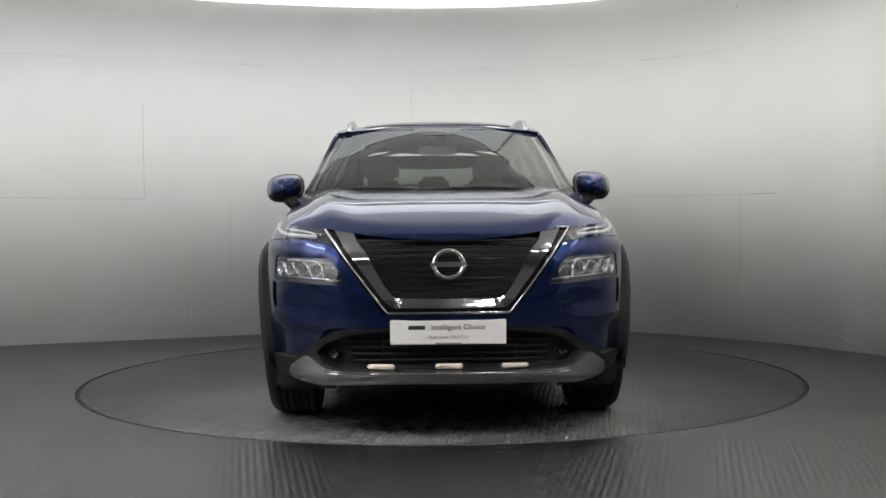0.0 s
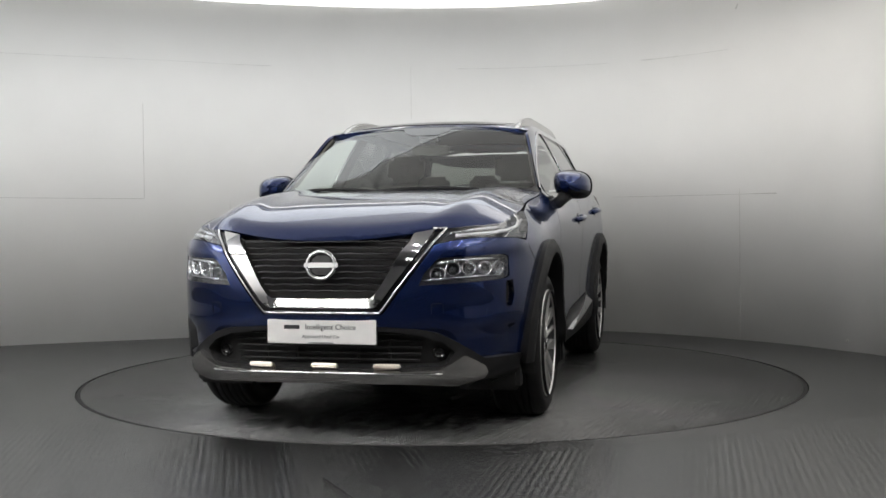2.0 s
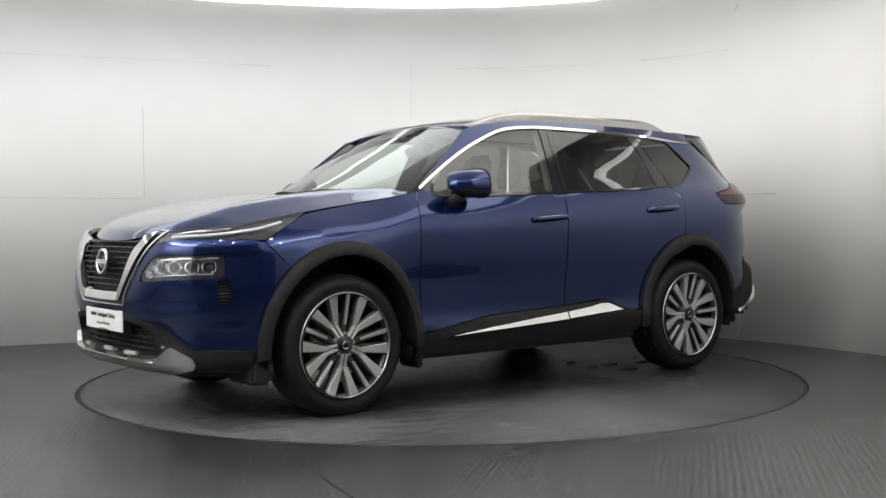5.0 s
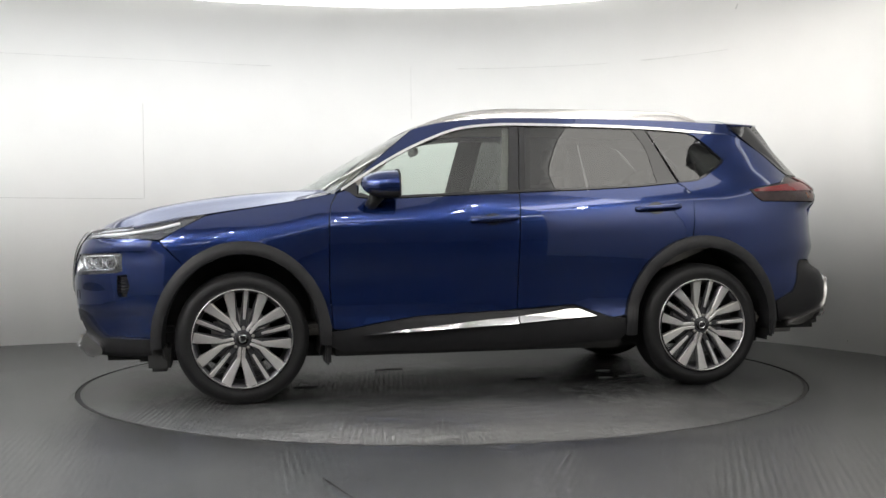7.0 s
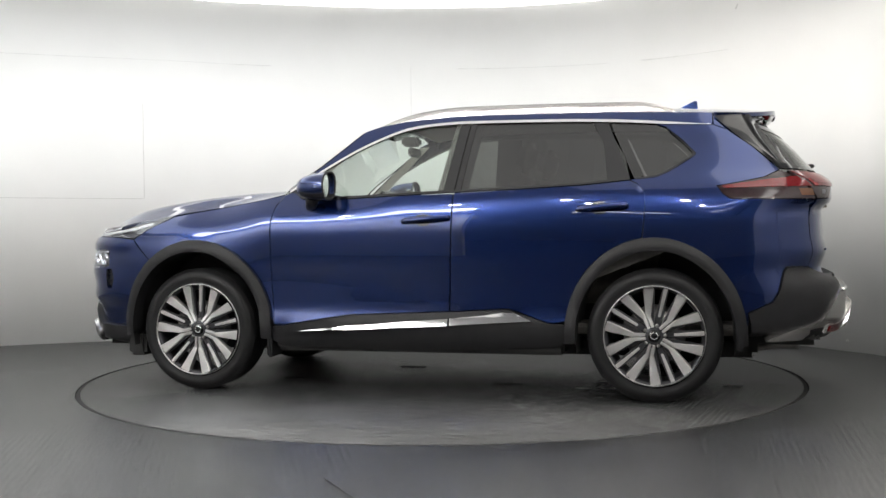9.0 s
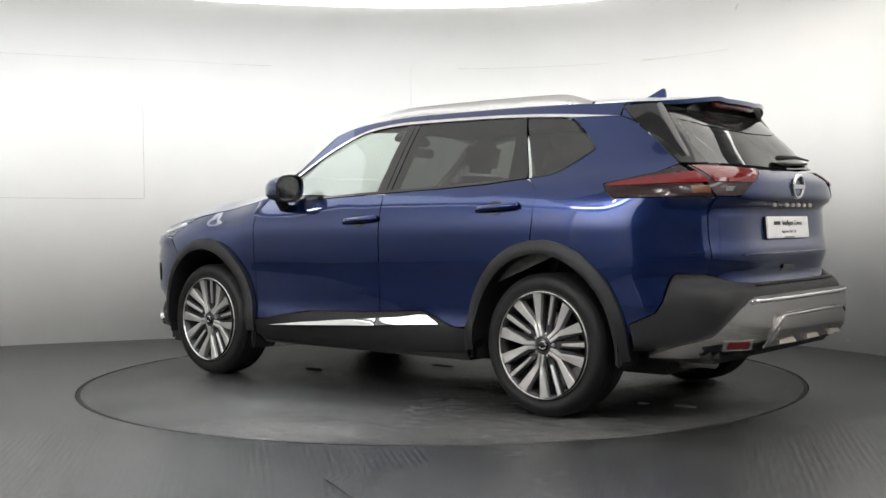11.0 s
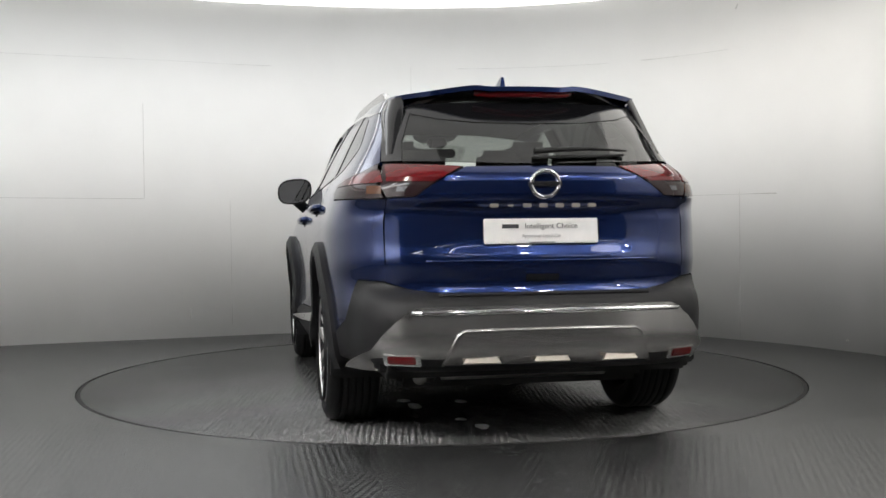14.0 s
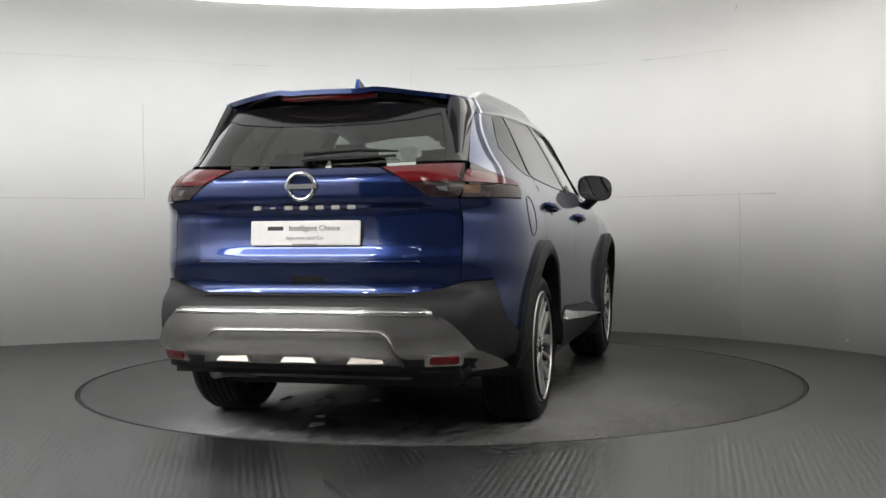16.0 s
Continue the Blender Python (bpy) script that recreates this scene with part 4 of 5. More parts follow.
# lower front
lower_half = [(0, .529), (.29, .529), (.45, .515), (.53, .497), (.61, .457), (.72, .374), (.775, .374), (1.93, .37, 1), (1.84, .37, 1), (1.84, .30, 1), (1.80, .215, 1), (1.87, .20, 1), (1.96, .24, 1), (.70, .22), (.5, .205), (0, .205)]
mouth = FRONT.poly([(0, .505), (.30, .505), (.45, .49), (.55, .455), (.60, .41), (.57, .36), (.53, .345), (0, .335)])
mouth = mouth + [(-s, z) for s, z in reversed(mouth) if abs(s) > 1e-6]
part("lower_bumper", skin("lower_bumper", whole(lower_half, FRONT), FRONT, CLAD, lift=-0.004, depth=0.04, step=0.03, holes=[mouth], shift=lambda s, z: -0.06 * cut(z, 0.27, 0.21)), car, "grained black lower bumper")
low = part("lower_grille", skin("lower_grille", mouth, FRONT, BLACK, lift=-0.07, depth=-0.065, step=0.05), car, "black lower air intake")
for z in (0.365, 0.395, 0.425, 0.455, 0.485):
    w = float(np.interp(z, [.36, .455, .49], [.44, .46, .36]))
    part("slat", tube("slat", [shell_point(FRONT, FRONT.sy(y, z), z, -0.05) for y in np.linspace(-w, w, 13)], 0.006, CLAD, 6), low)
for y in (-0.30, -0.15, 0.15, 0.30):
    part("upright", tube("upright", [shell_point(FRONT, FRONT.sy(y, z), z, -0.055) for z in (0.35, 0.42, 0.49)], 0.006, CLAD, 6), low)
for sg in (1, -1):
    m = Matrix.Translation(shell_point(FRONT, FRONT.sy(sg * 0.535, 0.395), 0.395, -0.065)) @ pose(0, 0, 0, 0, 0, sg * 14)
    fog = part("fog_lamp", lathe("fog_lamp", [(0.0, 0.0), (0.022, 0.0), (0.026, 0.008), (0.028, 0.014), (0.028, -0.03)], GLOSSBLACK, 24, "Z"), car, "small round fog lamp", m @ pose(0, 0, 0, 0, 90))
skid_h = FRONT.poly([(0, .328), (.30, .329), (.52, .336), (.56, .35), (.628, .398), (.645, .395), (.708, .348), (.715, .318), (.70, .296), (.53, .262), (.3, .25), (0, .247)])
skid = part("front_skid", skin("front_skid", skid_h + [(-s, z) for s, z in reversed(skid_h) if abs(s) > 1e-6], FRONT, SATIN, lift=0.022, depth=0.06, step=0.022,
            shift=lambda s, z: -0.03 * cut(z, 0.275, 0.245) + 0.012 * math.exp(-((z - .325) / .012) ** 2) * (1 - cut(abs(s), .5, .6))), car, "satin silver front skid strip")
part("bright_edge", tube("bright_edge", [shell_point(FRONT, FRONT.sy(y, 0.322), 0.322, 0.026) for y in np.linspace(-0.54, 0.54, 25)], 0.009, CHROME, 8, flat=0.8), skid)
for y in (-0.305, 0.0, 0.295):
    s = FRONT.sy(y if y else 1e-5, 0.343)
    p = shell_point(FRONT, s, 0.343, -0.005)
    bm = bmesh.new()
    box(bm, -0.02, 0.02, -0.062, 0.062, -0.010, 0.010, 0.006)
    part("bright_tab", baked("bright_tab", bm, TAB), skid, "", Matrix.Translation(p) @ pose(0, 0, 0, 0, -25, y * 30))

# -- rear end --
tg_half = [(0, 1.240), (.34, 1.236), (.43, 1.193), (.50, 1.152), (.565, 1.103), (.68, 1.098), (.686, .735), (.60, .706), (.52, .692), (.47, .677), (0, .672)]


def gate_shape(s, z):
    a = abs(s)
    d = -0.012 * math.exp(-((z - 0.955) / 0.085) ** 4) * (1 - cut(a, 0.26, 0.60))
    d -= 0.014 * math.exp(-((z - 1.045) / 0.016) ** 2) * (1 - cut(a, 0.62, 0.7))
    return d


gate = part("tailgate", skin("tailgate", whole(tg_half, REAR), REAR, PAINT, step=0.022, depth=0.03, gap=0.0008, shift=gate_shape), car)
q_arch = [(x, z, 1) for x, z in arc(-HX, HZ, *ARCH, 83, 176, 20)]
quarter = [(-1.306, 1.15, 1), (-1.262, 1.196, 1), (-1.225, 1.217, 1), (-1.36, 1.23, 1), (-1.43, 1.259, 1), (-1.565, 1.345, 1), (-1.574, 1.36, 1), (-1.562, 1.374, 1), (-1.41, 1.514, 1), (-1.35, railz(-1.35) - 0.018, 1), (-1.66, 1.522, 1),
           (-1.75, 1.487, 1), (-1.88, 1.385, 1), (-2.015, 1.264, 1), (-1.93, 1.222, 1), (-1.81, 1.198, 1), (-1.685, 1.176, 1), (-1.715, 1.13, 1), (-1.755, 1.10, 1), (.687, 1.096), (.6875, .737), (.79, .742), (-2.04, .738, 1), (-1.965, .553, 1), (-1.842, .497, 1)] + q_arch[::-1] + [(-1.303, .99, 1)]
def quarter_shape(s, z):
    """A hollow under the tail lamp and a soft crease behind the wheel."""
    return -0.012 * math.exp(-((z - 1.055) / 0.022) ** 2) * (1 - cut(abs(s), 0.80, 0.95))
ql = part("rear_quarter", skin("rear_quarter", one_side(quarter, REAR), REAR, PAINT, step=0.03, gap=0.0008, shift=quarter_shape), car)
qr = part("rear_quarter", skin("rear_quarter", one_side(quarter, REAR), REAR, PAINT, step=0.03, gap=0.0008, shift=quarter_shape, flip=True), car)


def rpair(name, pts, material, parents, label="", **kw):
    poly = one_side(pts, REAR)
    return (part(name, skin(name, poly, REAR, material, **kw), parents[0], label), part(name, skin(name, poly, REAR, material, flip=True, **kw), parents[1], label))


inner = [(.345, 1.236), (.675, 1.256), (.683, 1.103), (.566, 1.104), (.50, 1.153), (.43, 1.194)]
outer = [(.69, 1.257), (-2.02, 1.26, 1), (-1.93, 1.22, 1), (-1.81, 1.196, 1), (-1.69, 1.174, 1), (-1.715, 1.132, 1), (-1.757, 1.102, 1), (.688, 1.10)]
tin = rpair("inner_tail_lamp", inner, SMOKE, (gate, gate), "smoked and red inner tail lamp", depth=0.03, step=0.03, gap=0.002, lift=0.003)
tout = rpair("outer_tail_lamp", outer, SMOKE, (car, car), "smoked and red wrap-round tail lamp", depth=0.03, step=0.03, gap=0.002, lift=0.003)
rpair("red_lens", [(.36, 1.233), (.668, 1.252), (.675, 1.178), (.465, 1.178), (.43, 1.196)], REDLENS, tin, lift=0.006, depth=0.004, step=0.03)
rpair("red_bar", [(.455, 1.186), (.676, 1.186), (.677, 1.170), (.485, 1.170)], REDLENS, tin, lift=0.009, depth=0.006, step=0.03)
rpair("clear_insert", [(.595, 1.150), (.638, 1.150), (.642, 1.128), (.61, 1.128)], LAMPBACK, tin, lift=0.004, depth=0.003, step=0.03)
rpair("red_lens", [(.693, 1.222), (-1.95, 1.205, 1), (-1.80, 1.185, 1), (-1.71, 1.172, 1), (-1.72, 1.16, 1), (.692, 1.168)], REDLENS, tout, lift=0.006, depth=0.004, step=0.03)
rpair("amber_insert", [(.70, 1.155), (.755, 1.155), (.755, 1.12), (.70, 1.12)], AMBER, tout, lift=0.0045, depth=0.003, step=0.03)

# rear glass, black frame, spoiler
gh = [(0, 1.248), (.63, 1.266), (.60, 1.36), (.545, 1.49), (.52, 1.52), (0, 1.535)]
rg = part("rear_window", skin("rear_window", whole(gh, REAR), REAR, REARGLASS, depth=0.004, step=0.05), gate, "smoked rear window")
rpair("window_frame", [(.60, 1.265), (.63, 1.266), (.655, 1.266), (-2.02, 1.268, 1), (-1.88, 1.389, 1), (-1.755, 1.49, 1), (-1.79, 1.53, 1), (.52, 1.53), (.515, 1.52), (.54, 1.475), (.585, 1.36)], GLOSSBLACK, (gate, gate), lift=0.003, depth=0.01, step=0.03)
# black sheet on the glass in the shape of the spoiler's shadow
part("spoiler_shadow", skin("spoiler_shadow", whole([(0, 1.44), (.25, 1.445), (.42, 1.463), (.54, 1.50), (.53, 1.54), (0, 1.55)], REAR), REAR, GLOSSBLACK, lift=0.003, depth=0.0, step=0.05), gate)
sp_edge = [(-1.858 - 0.162 * (1 - (abs(y) / 0.56) ** 3.0), y) for y in np.linspace(0.56, -0.56, 21)]
sx = np.linspace(-1.665, -1.845, 6)
def spoiler_top(x, y):
    mid, ed = ROOF_MID(x), EDGE(x)
    p = Vector((x, y, ed + (mid - ed) * (1 - min(1.0, abs(y) / 0.60) ** 2.4)))
    t = cut(x, -1.70, -1.95)
    p.z += -0.006 * t + 0.010 * t * cut(abs(y), 0.16, 0.24) * (1 - cut(abs(y), 0.24, 0.5))
    return p
spoil = part("roof_spoiler", skin("roof_spoiler", [(x, 0.60 - (-1.665 - x) * 0.10) for x in sx] + sp_edge + [(x, -0.60 + (-1.665 - x) * 0.10) for x in sx[::-1]], spoiler_top, PAINT, depth=0.022, step=0.025), car)
part("underside", skin("underside", [(x + 0.01, y * 0.985) for x, y in sp_edge] + [(-1.74, -0.55), (-1.74, 0.55)], lambda x, y: spoiler_top(x, y) - Vector((0, 0, 0.05 * cut(x, -1.99, -1.88) + 0.018)), GLOSSBLACK, depth=0.0, step=0.05), spoil)
part("brake_light", tube("brake_light", [spoiler_top(-1.962 - 0.026 * (1 - (y / 0.24) ** 2), y) - Vector((-0.002, 0, 0.032)) for y in np.linspace(-0.235, 0.235, 15)], 0.016, REDLENS, 8), spoil, "red high brake light")
both("spoiler_side", [(-1.668, 1.523), (-1.668, EDGE(-1.668)), (-1.845, EDGE(-1.845)), (-1.80, 1.527), (-1.755, 1.488)], flank, PAINT, parent=spoil, depth=0.02, step=0.03)
for sg in (1, -1):
    # black side fins between spoiler and tail lamp
    la = spl([(-1.665, 0.612, 1.572), (-1.755, 0.642, 1.489), (-1.88, 0.652, 1.384), (-2.02, 0.660, 1.264)], 4)
    lb = spl([(-1.86, 0.574, 1.578), (-1.915, 0.590, 1.50), (-1.99, 0.612, 1.384), (-2.075, 0.640, 1.264)], 4)
    vs, fs = [], []
    for a, b in zip(la, lb):
        m = (a + b) / 2 + np.array((0.0, 0.012, 0.0))
        vs += [(p[0], sg * p[1], p[2]) for p in (a, m, b, b - np.array((-0.01, 0.03, 0.0)))]
    for i in range(len(la) - 1):
        for k in range(3):
            q = (4 * i + k, 4 * i + k + 1, 4 * i + 5 + k, 4 * i + 4 + k)
            fs.append(q if sg < 0 else q[::-1])
    part("side_fin", mesh("side_fin", vs, fs, GLOSSBLACK), spoil, "gloss black side fin beside the rear window")
fin_bm = bmesh.new()
prof = [(-1.40, 1.655), (-1.46, 1.676), (-1.52, 1.706), (-1.55, 1.721), (-1.566, 1.718), (-1.572, 1.645)]
lo = [fin_bm.verts.new((x, 0.015 * cut(1.74 - z, 0.0, 0.08) + 0.003, z)) for x, z in prof]
hi = [fin_bm.verts.new((x, -0.015 * cut(1.74 - z, 0.0, 0.08) - 0.003, z)) for x, z in prof]
fin_bm.faces.new(lo), fin_bm.faces.new(hi[::-1])
for i in range(len(prof)):
    fin_bm.faces.new((lo[i - 1], hi[i - 1], hi[i], lo[i]))
bmesh.ops.recalc_face_normals(fin_bm, faces=fin_bm.faces)
part("roof_aerial", baked("roof_aerial", fin_bm, PAINT), car, "blue shark-fin aerial")

# badge, name letters as plain marks, plate, handle, wiper
bz = 1.157
emblem("emblem", gate, pose(TAIL(bz) - 0.006, 0.0, bz, 0, 6, 180), 0.062, PAINT)
for i, y in enumerate(np.linspace(0.222, -0.222, 7)):
    z = 1.066
    me = boxed("name_mark", (-0.006, 0.004, -0.019, 0.019, -0.009, 0.009) if i != 1 else (-0.006, 0.004, -0.014, 0.014, -0.004, 0.004), TAB, 0.003)
    part("name_mark", me, gate, "", Matrix.Translation(shell_point(REAR, REAR.sy(y if abs(y) > 1e-5 else 1e-5, z), z, 0.004)))
part("plate_holder", boxed("plate_holder", (-2.262, -2.225, -0.265, 0.265, 0.885, 1.005), BLACK, 0.006), gate)
plate(pose(-2.268, 0.005, 0.951, 0, -5, 180), "white show plate with two lines of print")
part("gate_handle", boxed("gate_handle", (-2.272, -2.22, -0.085, 0.085, 0.730, 0.775), GLOSSBLACK, 0.012), gate)
part("crease_line", tube("crease_line", [shell_point(REAR, REAR.sy(y, 0.822), 0.822 + 0.004 * abs(y), -0.001) for y in np.linspace(-0.52, 0.52, 21)], 0.006, PAINT, 8), gate)
wip = part("rear_wiper", tube("rear_wiper", [shell_point(REAR, REAR.sy(y, z), z, 0.03) for y, z in ((0.02, 1.285), (-0.1, 1.293), (-0.24, 1.297), (-0.41, 1.287))], [0.02, 0.016, 0.012, 0.006], BLACK, 8, flat=0.7), gate, "black rear wiper")
part("wiper_blade", tube("wiper_blade", [shell_point(REAR, REAR.sy(y, z), z, 0.012) for y, z in ((0.03, 1.268), (-0.1, 1.27), (-0.25, 1.273), (-0.40, 1.281))], 0.007, BLACK, 6), wip)

# rear bumper
rb_half = [(0, .668), (.47, .673), (.52, .688), (.60, .702), (.686, .731), (.79, .737), (-2.045, .733, 1), (-1.97, .548, 1), (-1.845, .492, 1), (-1.838, .35, 1), (-1.92, .345, 1), (.80, .335), (.5, .33), (0, .33)]
rbm = part("rear_bumper", skin("rear_bumper", whole(rb_half, REAR), REAR, CLAD, step=0.03, depth=0.04, lift=0.006, shift=lambda s, z: 0.035 * cut(z, 0.70, 0.655) * (1 - cut(abs(s), 0.7, 0.95)) - 0.05 * cut(z, 0.39, 0.33)), car, "grained black rear bumper")
part("step_line", tube("step_line", [shell_point(REAR, REAR.sy(y, 0.655), 0.655, 0.04) for y in np.linspace(-0.47, 0.47, 19)], 0.007, CLAD, 8), rbm)
sk = REAR.poly([(0, .604), (.55, .603), (.59, .596), (.63, .57), (.72, .455), (-1.96, .372, 1), (-1.925, .354, 1), (.76, .358), (.50, .366), (.46, .392), (0, .392)])
rsk = part("rear_skid", skin("rear_skid", sk + [(-s, z) for s, z in reversed(sk) if abs(s) > 1e-6], REAR, SATIN, lift=0.057, depth=0.07, step=0.022,
           shift=lambda s, z: 0.008 * cut(z, 0.585, 0.6) - 0.03 * cut(z, 0.46, 0.39)), rbm, "satin silver rear skid panel")
part("bright_edge", tube("bright_edge", [shell_point(REAR, REAR.sy(y, 0.594), 0.594, 0.063) for y in np.linspace(-0.575, 0.575, 25)], 0.013, CHROME, 8, flat=0.9), rsk)
gv = [(-.458, .40), (-.40, .51), (-.375, .527), (0.0001, .529), (.375, .527), (.40, .51), (.458, .40)]
ins = REAR.poly([(0, .529), (.365, .528), (.395, .512), (.455, .404), (0, .402)])
part("raised_panel", skin("raised_panel", ins + [(-s, z) for s, z in reversed(ins) if abs(s) > 1e-6], REAR, SATIN, lift=0.079, depth=0.024, step=0.022, shift=lambda s, z: -0.03 * cut(z, 0.46, 0.39)), rsk)
part("panel_ridge", tube("panel_ridge", [shell_point(REAR, REAR.sy(y, z), z, 0.078 - 0.03 * cut(z, 0.46, 0.39)) for y, z in gv], 0.008, SATIN, 8), rsk)
for y in (-0.31, -0.005, 0.30):
    bm = bmesh.new()
    vs4 = [bm.verts.new((0.0, a, b)) for a, b in ((-0.082, -0.017), (0.082, -0.017), (0.06, 0.016), (-0.06, 0.016))]
    vs5 = [bm.verts.new((-0.02, v.co.y, v.co.z)) for v in vs4]
    bm.faces.new(vs4), bm.faces.new(vs5[::-1])
    for i in range(4):
        bm.faces.new((vs4[i], vs4[i - 1], vs5[i - 1], vs5[i]))
    bmesh.ops.recalc_face_normals(bm, faces=bm.faces)
    part("bright_tab", baked("bright_tab", bm, TAB), rsk, "", Matrix.Translation(shell_point(REAR, REAR.sy(y, 0.425), 0.425, 0.059)) @ pose(0, 0, 0, 0, 20, y * -20))
for sg in (1, -1):
    s, z = REAR.sy(sg * 0.615, 0.42), 0.42
    d = shell_point(REAR, s, z, 1.0) - shell_point(REAR, s, z, 0.0)
    m = Matrix.Translation(shell_point(REAR, s, z, 0.044)) @ d.to_track_quat("X", "Z").to_matrix().to_4x4()
    rf = part("reflector", boxed("reflector", (-0.01, 0.012, -0.064, 0.064, -0.019, 0.019), REDLENS, 0.005), rsk, "red bumper reflector", m)
    part("reflector_cup", boxed("reflector_cup", (-0.02, 0.006, -0.085, 0.085, -0.03, 0.028), SATIN, 0.005), rsk, "", m)
    for y2, z2 in ((0.70, 0.655), ):
        s2 = REAR.sy(sg * y2, z2)
        part("parking_sensor", lathe("parking_sensor", [(0.0, 0.004), (0.012, 0.004), (0.014, 0.0), (0.014, -0.01)], BLACK, 20, "Z"), rbm, "", Matrix.Translation(shell_point(REAR, s2, z2, 0.022)) @ d.to_track_quat("Z", "Y").to_matrix().to_4x4())
# -- trims, mirrors, rails --
def ring_poly(cx, t0, t1):
    return arc(cx, HZ, *ARCH, t0, t1, 30) + arc(cx, HZ, *ARCHIN, t1, t0, 30)


def arch_bulge(cx):
    def f(x, z):
        r = math.hypot((x - cx) / ARCH[0], (z - HZ) / ARCH[1])
        return -0.02 * cut(r, 0.92, 1.0) - 0.008 * cut(r, 0.90, 0.86)
    return f


both("front_arch_trim", ring_poly(HX, -4, 184), flank, CLAD, lift=0.045, depth=0.09, step=0.03, shift=arch_bulge(HX), label="grained black wheel arch trim")
both("rear_arch_trim", ring_poly(-HX, -4, 184), flank, CLAD, lift=0.042, depth=0.09, step=0.03, shift=arch_bulge(-HX), label="grained black wheel arch trim")
sill = [(0.86, 0.392), (0.80, 0.394), (0.56, 0.433), (0.37, 0.459), (-0.21, 0.481), (-0.5, 0.499), (-0.555, 0.50), (-0.60, 0.482), (-0.77, 0.426), (-0.865, 0.42), (-0.87, 0.33), (-0.84, 0.30), (-0.6, 0.285), (-0.3, 0.265), (0.3, 0.265), (0.80, 0.275), (0.87, 0.31)]
sc = both("sill_cladding", sill, flank, CLAD, lift=0.006, depth=0.08, step=0.03, label="black sill cladding with a chrome blade")
twoside = [(0.69, 0.374), (0.4, 0.40), (-0.207, 0.443), (-0.207, 0.408), (0.3, 0.388)]
both("chrome_blade", twoside, flank, CHROME, parents=sc, lift=0.024, depth=0.03, step=0.02, shift=lambda x, z: -0.34 * (z - 0.43) - 0.12 * (min(z, 0.412) - 0.412))
both("chrome_blade", [(-0.216, 0.444), (-0.40, 0.462), (-0.545, 0.487), (-0.57, 0.486), (-0.685, 0.434), (-0.216, 0.410)], flank, CHROME, parents=sc, lift=0.024, depth=0.03, step=0.02, shift=lambda x, z: -0.34 * (z - 0.43) - 0.12 * (min(z, 0.412) - 0.412))

for sg in (1, -1):
    # mirrors
    mr = new("door_mirror")
    mr.parent = car
    mr["label"] = "blue door mirror with black base"
    vs, fs = [], []
    N, M = 20, 12
    for j in range(M + 1):
        t = j / M
        x = 0.49 + 0.205 * t
        k = (1 - t ** 2.6) ** 0.5
        for i in range(N):
            a = 2 * math.pi * i / N
            ca, sa = math.cos(a), math.sin(a)
            y = 0.93 + math.copysign(abs(ca) ** 0.7, ca) * 0.108 * k - 0.02 * t * (1 if ca > 0 else 0.3)
            z = 1.213 + math.copysign(abs(sa) ** 0.75, sa) * (0.076 if sa > 0 else 0.083) * k + 0.012 * ca * -1
            vs.append((x, sg * y, z))
    for j in range(M):
        for i in range(N):
            q = (j * N + i, j * N + (i + 1) % N, (j + 1) * N + (i + 1) % N, (j + 1) * N + i)
            fs.append(q if sg > 0 else q[::-1])
    me = mesh("mirror_cap", vs, fs, PAINT)
    me.materials.append(CLAD)
    for p in me.polygons:
        if p.center.z < 1.168:
            p.material_index = 1
    part("mirror_cap", me, mr)
    rim = vs[:N]
    part("mirror_rim", tube("mirror_rim", [Vector(v) for v in rim], 0.006, CLAD, 6, True), mr)
    c = Vector((0.500, sg * 0.93, 1.213))
    part("mirror_glass", mesh("mirror_glass", [c + (Vector(v) - c) * 0.96 + Vector((0.008 - (Vector(v) - c).x, 0, 0)) for v in rim], [tuple(range(N)) if sg < 0 else tuple(range(N))[::-1]], MIRROR, False), mr, "mirror glass")
    part("mirror_foot", tube("mirror_foot", [(0.60, sg * 0.90, 1.15), (0.62, sg * 0.875, 1.115), (0.63, sg * 0.845, 1.09)], [0.045, 0.034, 0.036], CLAD, 12), mr)
    # door handles
    for door, x0, z0, yb in ((fd, -0.075, 1.012, 0.0), (rd, -1.072, 1.068, 0.0)):
        dr = door[0] if sg > 0 else door[1]
        ya = side(x0, z0)
        pts = [(x0 + 0.13, sg * (side(x0 + .13, z0) - 0.004), z0 - 0.012), (x0 + 0.09, sg * (ya + 0.022), z0 - 0.006), (x0, sg * (ya + 0.034), z0), (x0 - 0.08, sg * (ya + 0.030), z0 + 0.005), (x0 - 0.128, sg * (ya + 0.016), z0 + 0.008), (x0 - 0.13, sg * (ya - 0.008), z0 + 0.008)]
        part("door_handle", tube("door_handle", spl(pts, 4), 0.0175, PAINT, 10), dr, "body-coloured door handle")
        # flush black disc stands in for the shade in the handle's hollow
        part("cup_shade", skin("cup_shade", arc(x0 + 0.01, z0 - 0.004, 0.052, 0.036, 0, 360, 20), flank, GLOSSBLACK, lift=0.004, depth=0.005, step=0.02, flip=sg < 0), dr)
    # roof rails
    xs = np.linspace(0.30, -1.46, 37)
    vs, fs = [], []
    for i, x in enumerate(xs):
        t = i / 36
        h = 0.046 * min(1, math.sin(math.pi * min(t / 0.55, (1 - t) / 0.24, 0.5))) + 0.004
        z = roof_top(x, 0.556).z
        for dy, dz in ((0.023, -0.006), (0.020, h * 0.6), (0.012, h), (-0.008, h), (-0.016, h * 0.6), (-0.02, -0.006)):
            vs.append((x, sg * (0.556 + dy), z + dz))
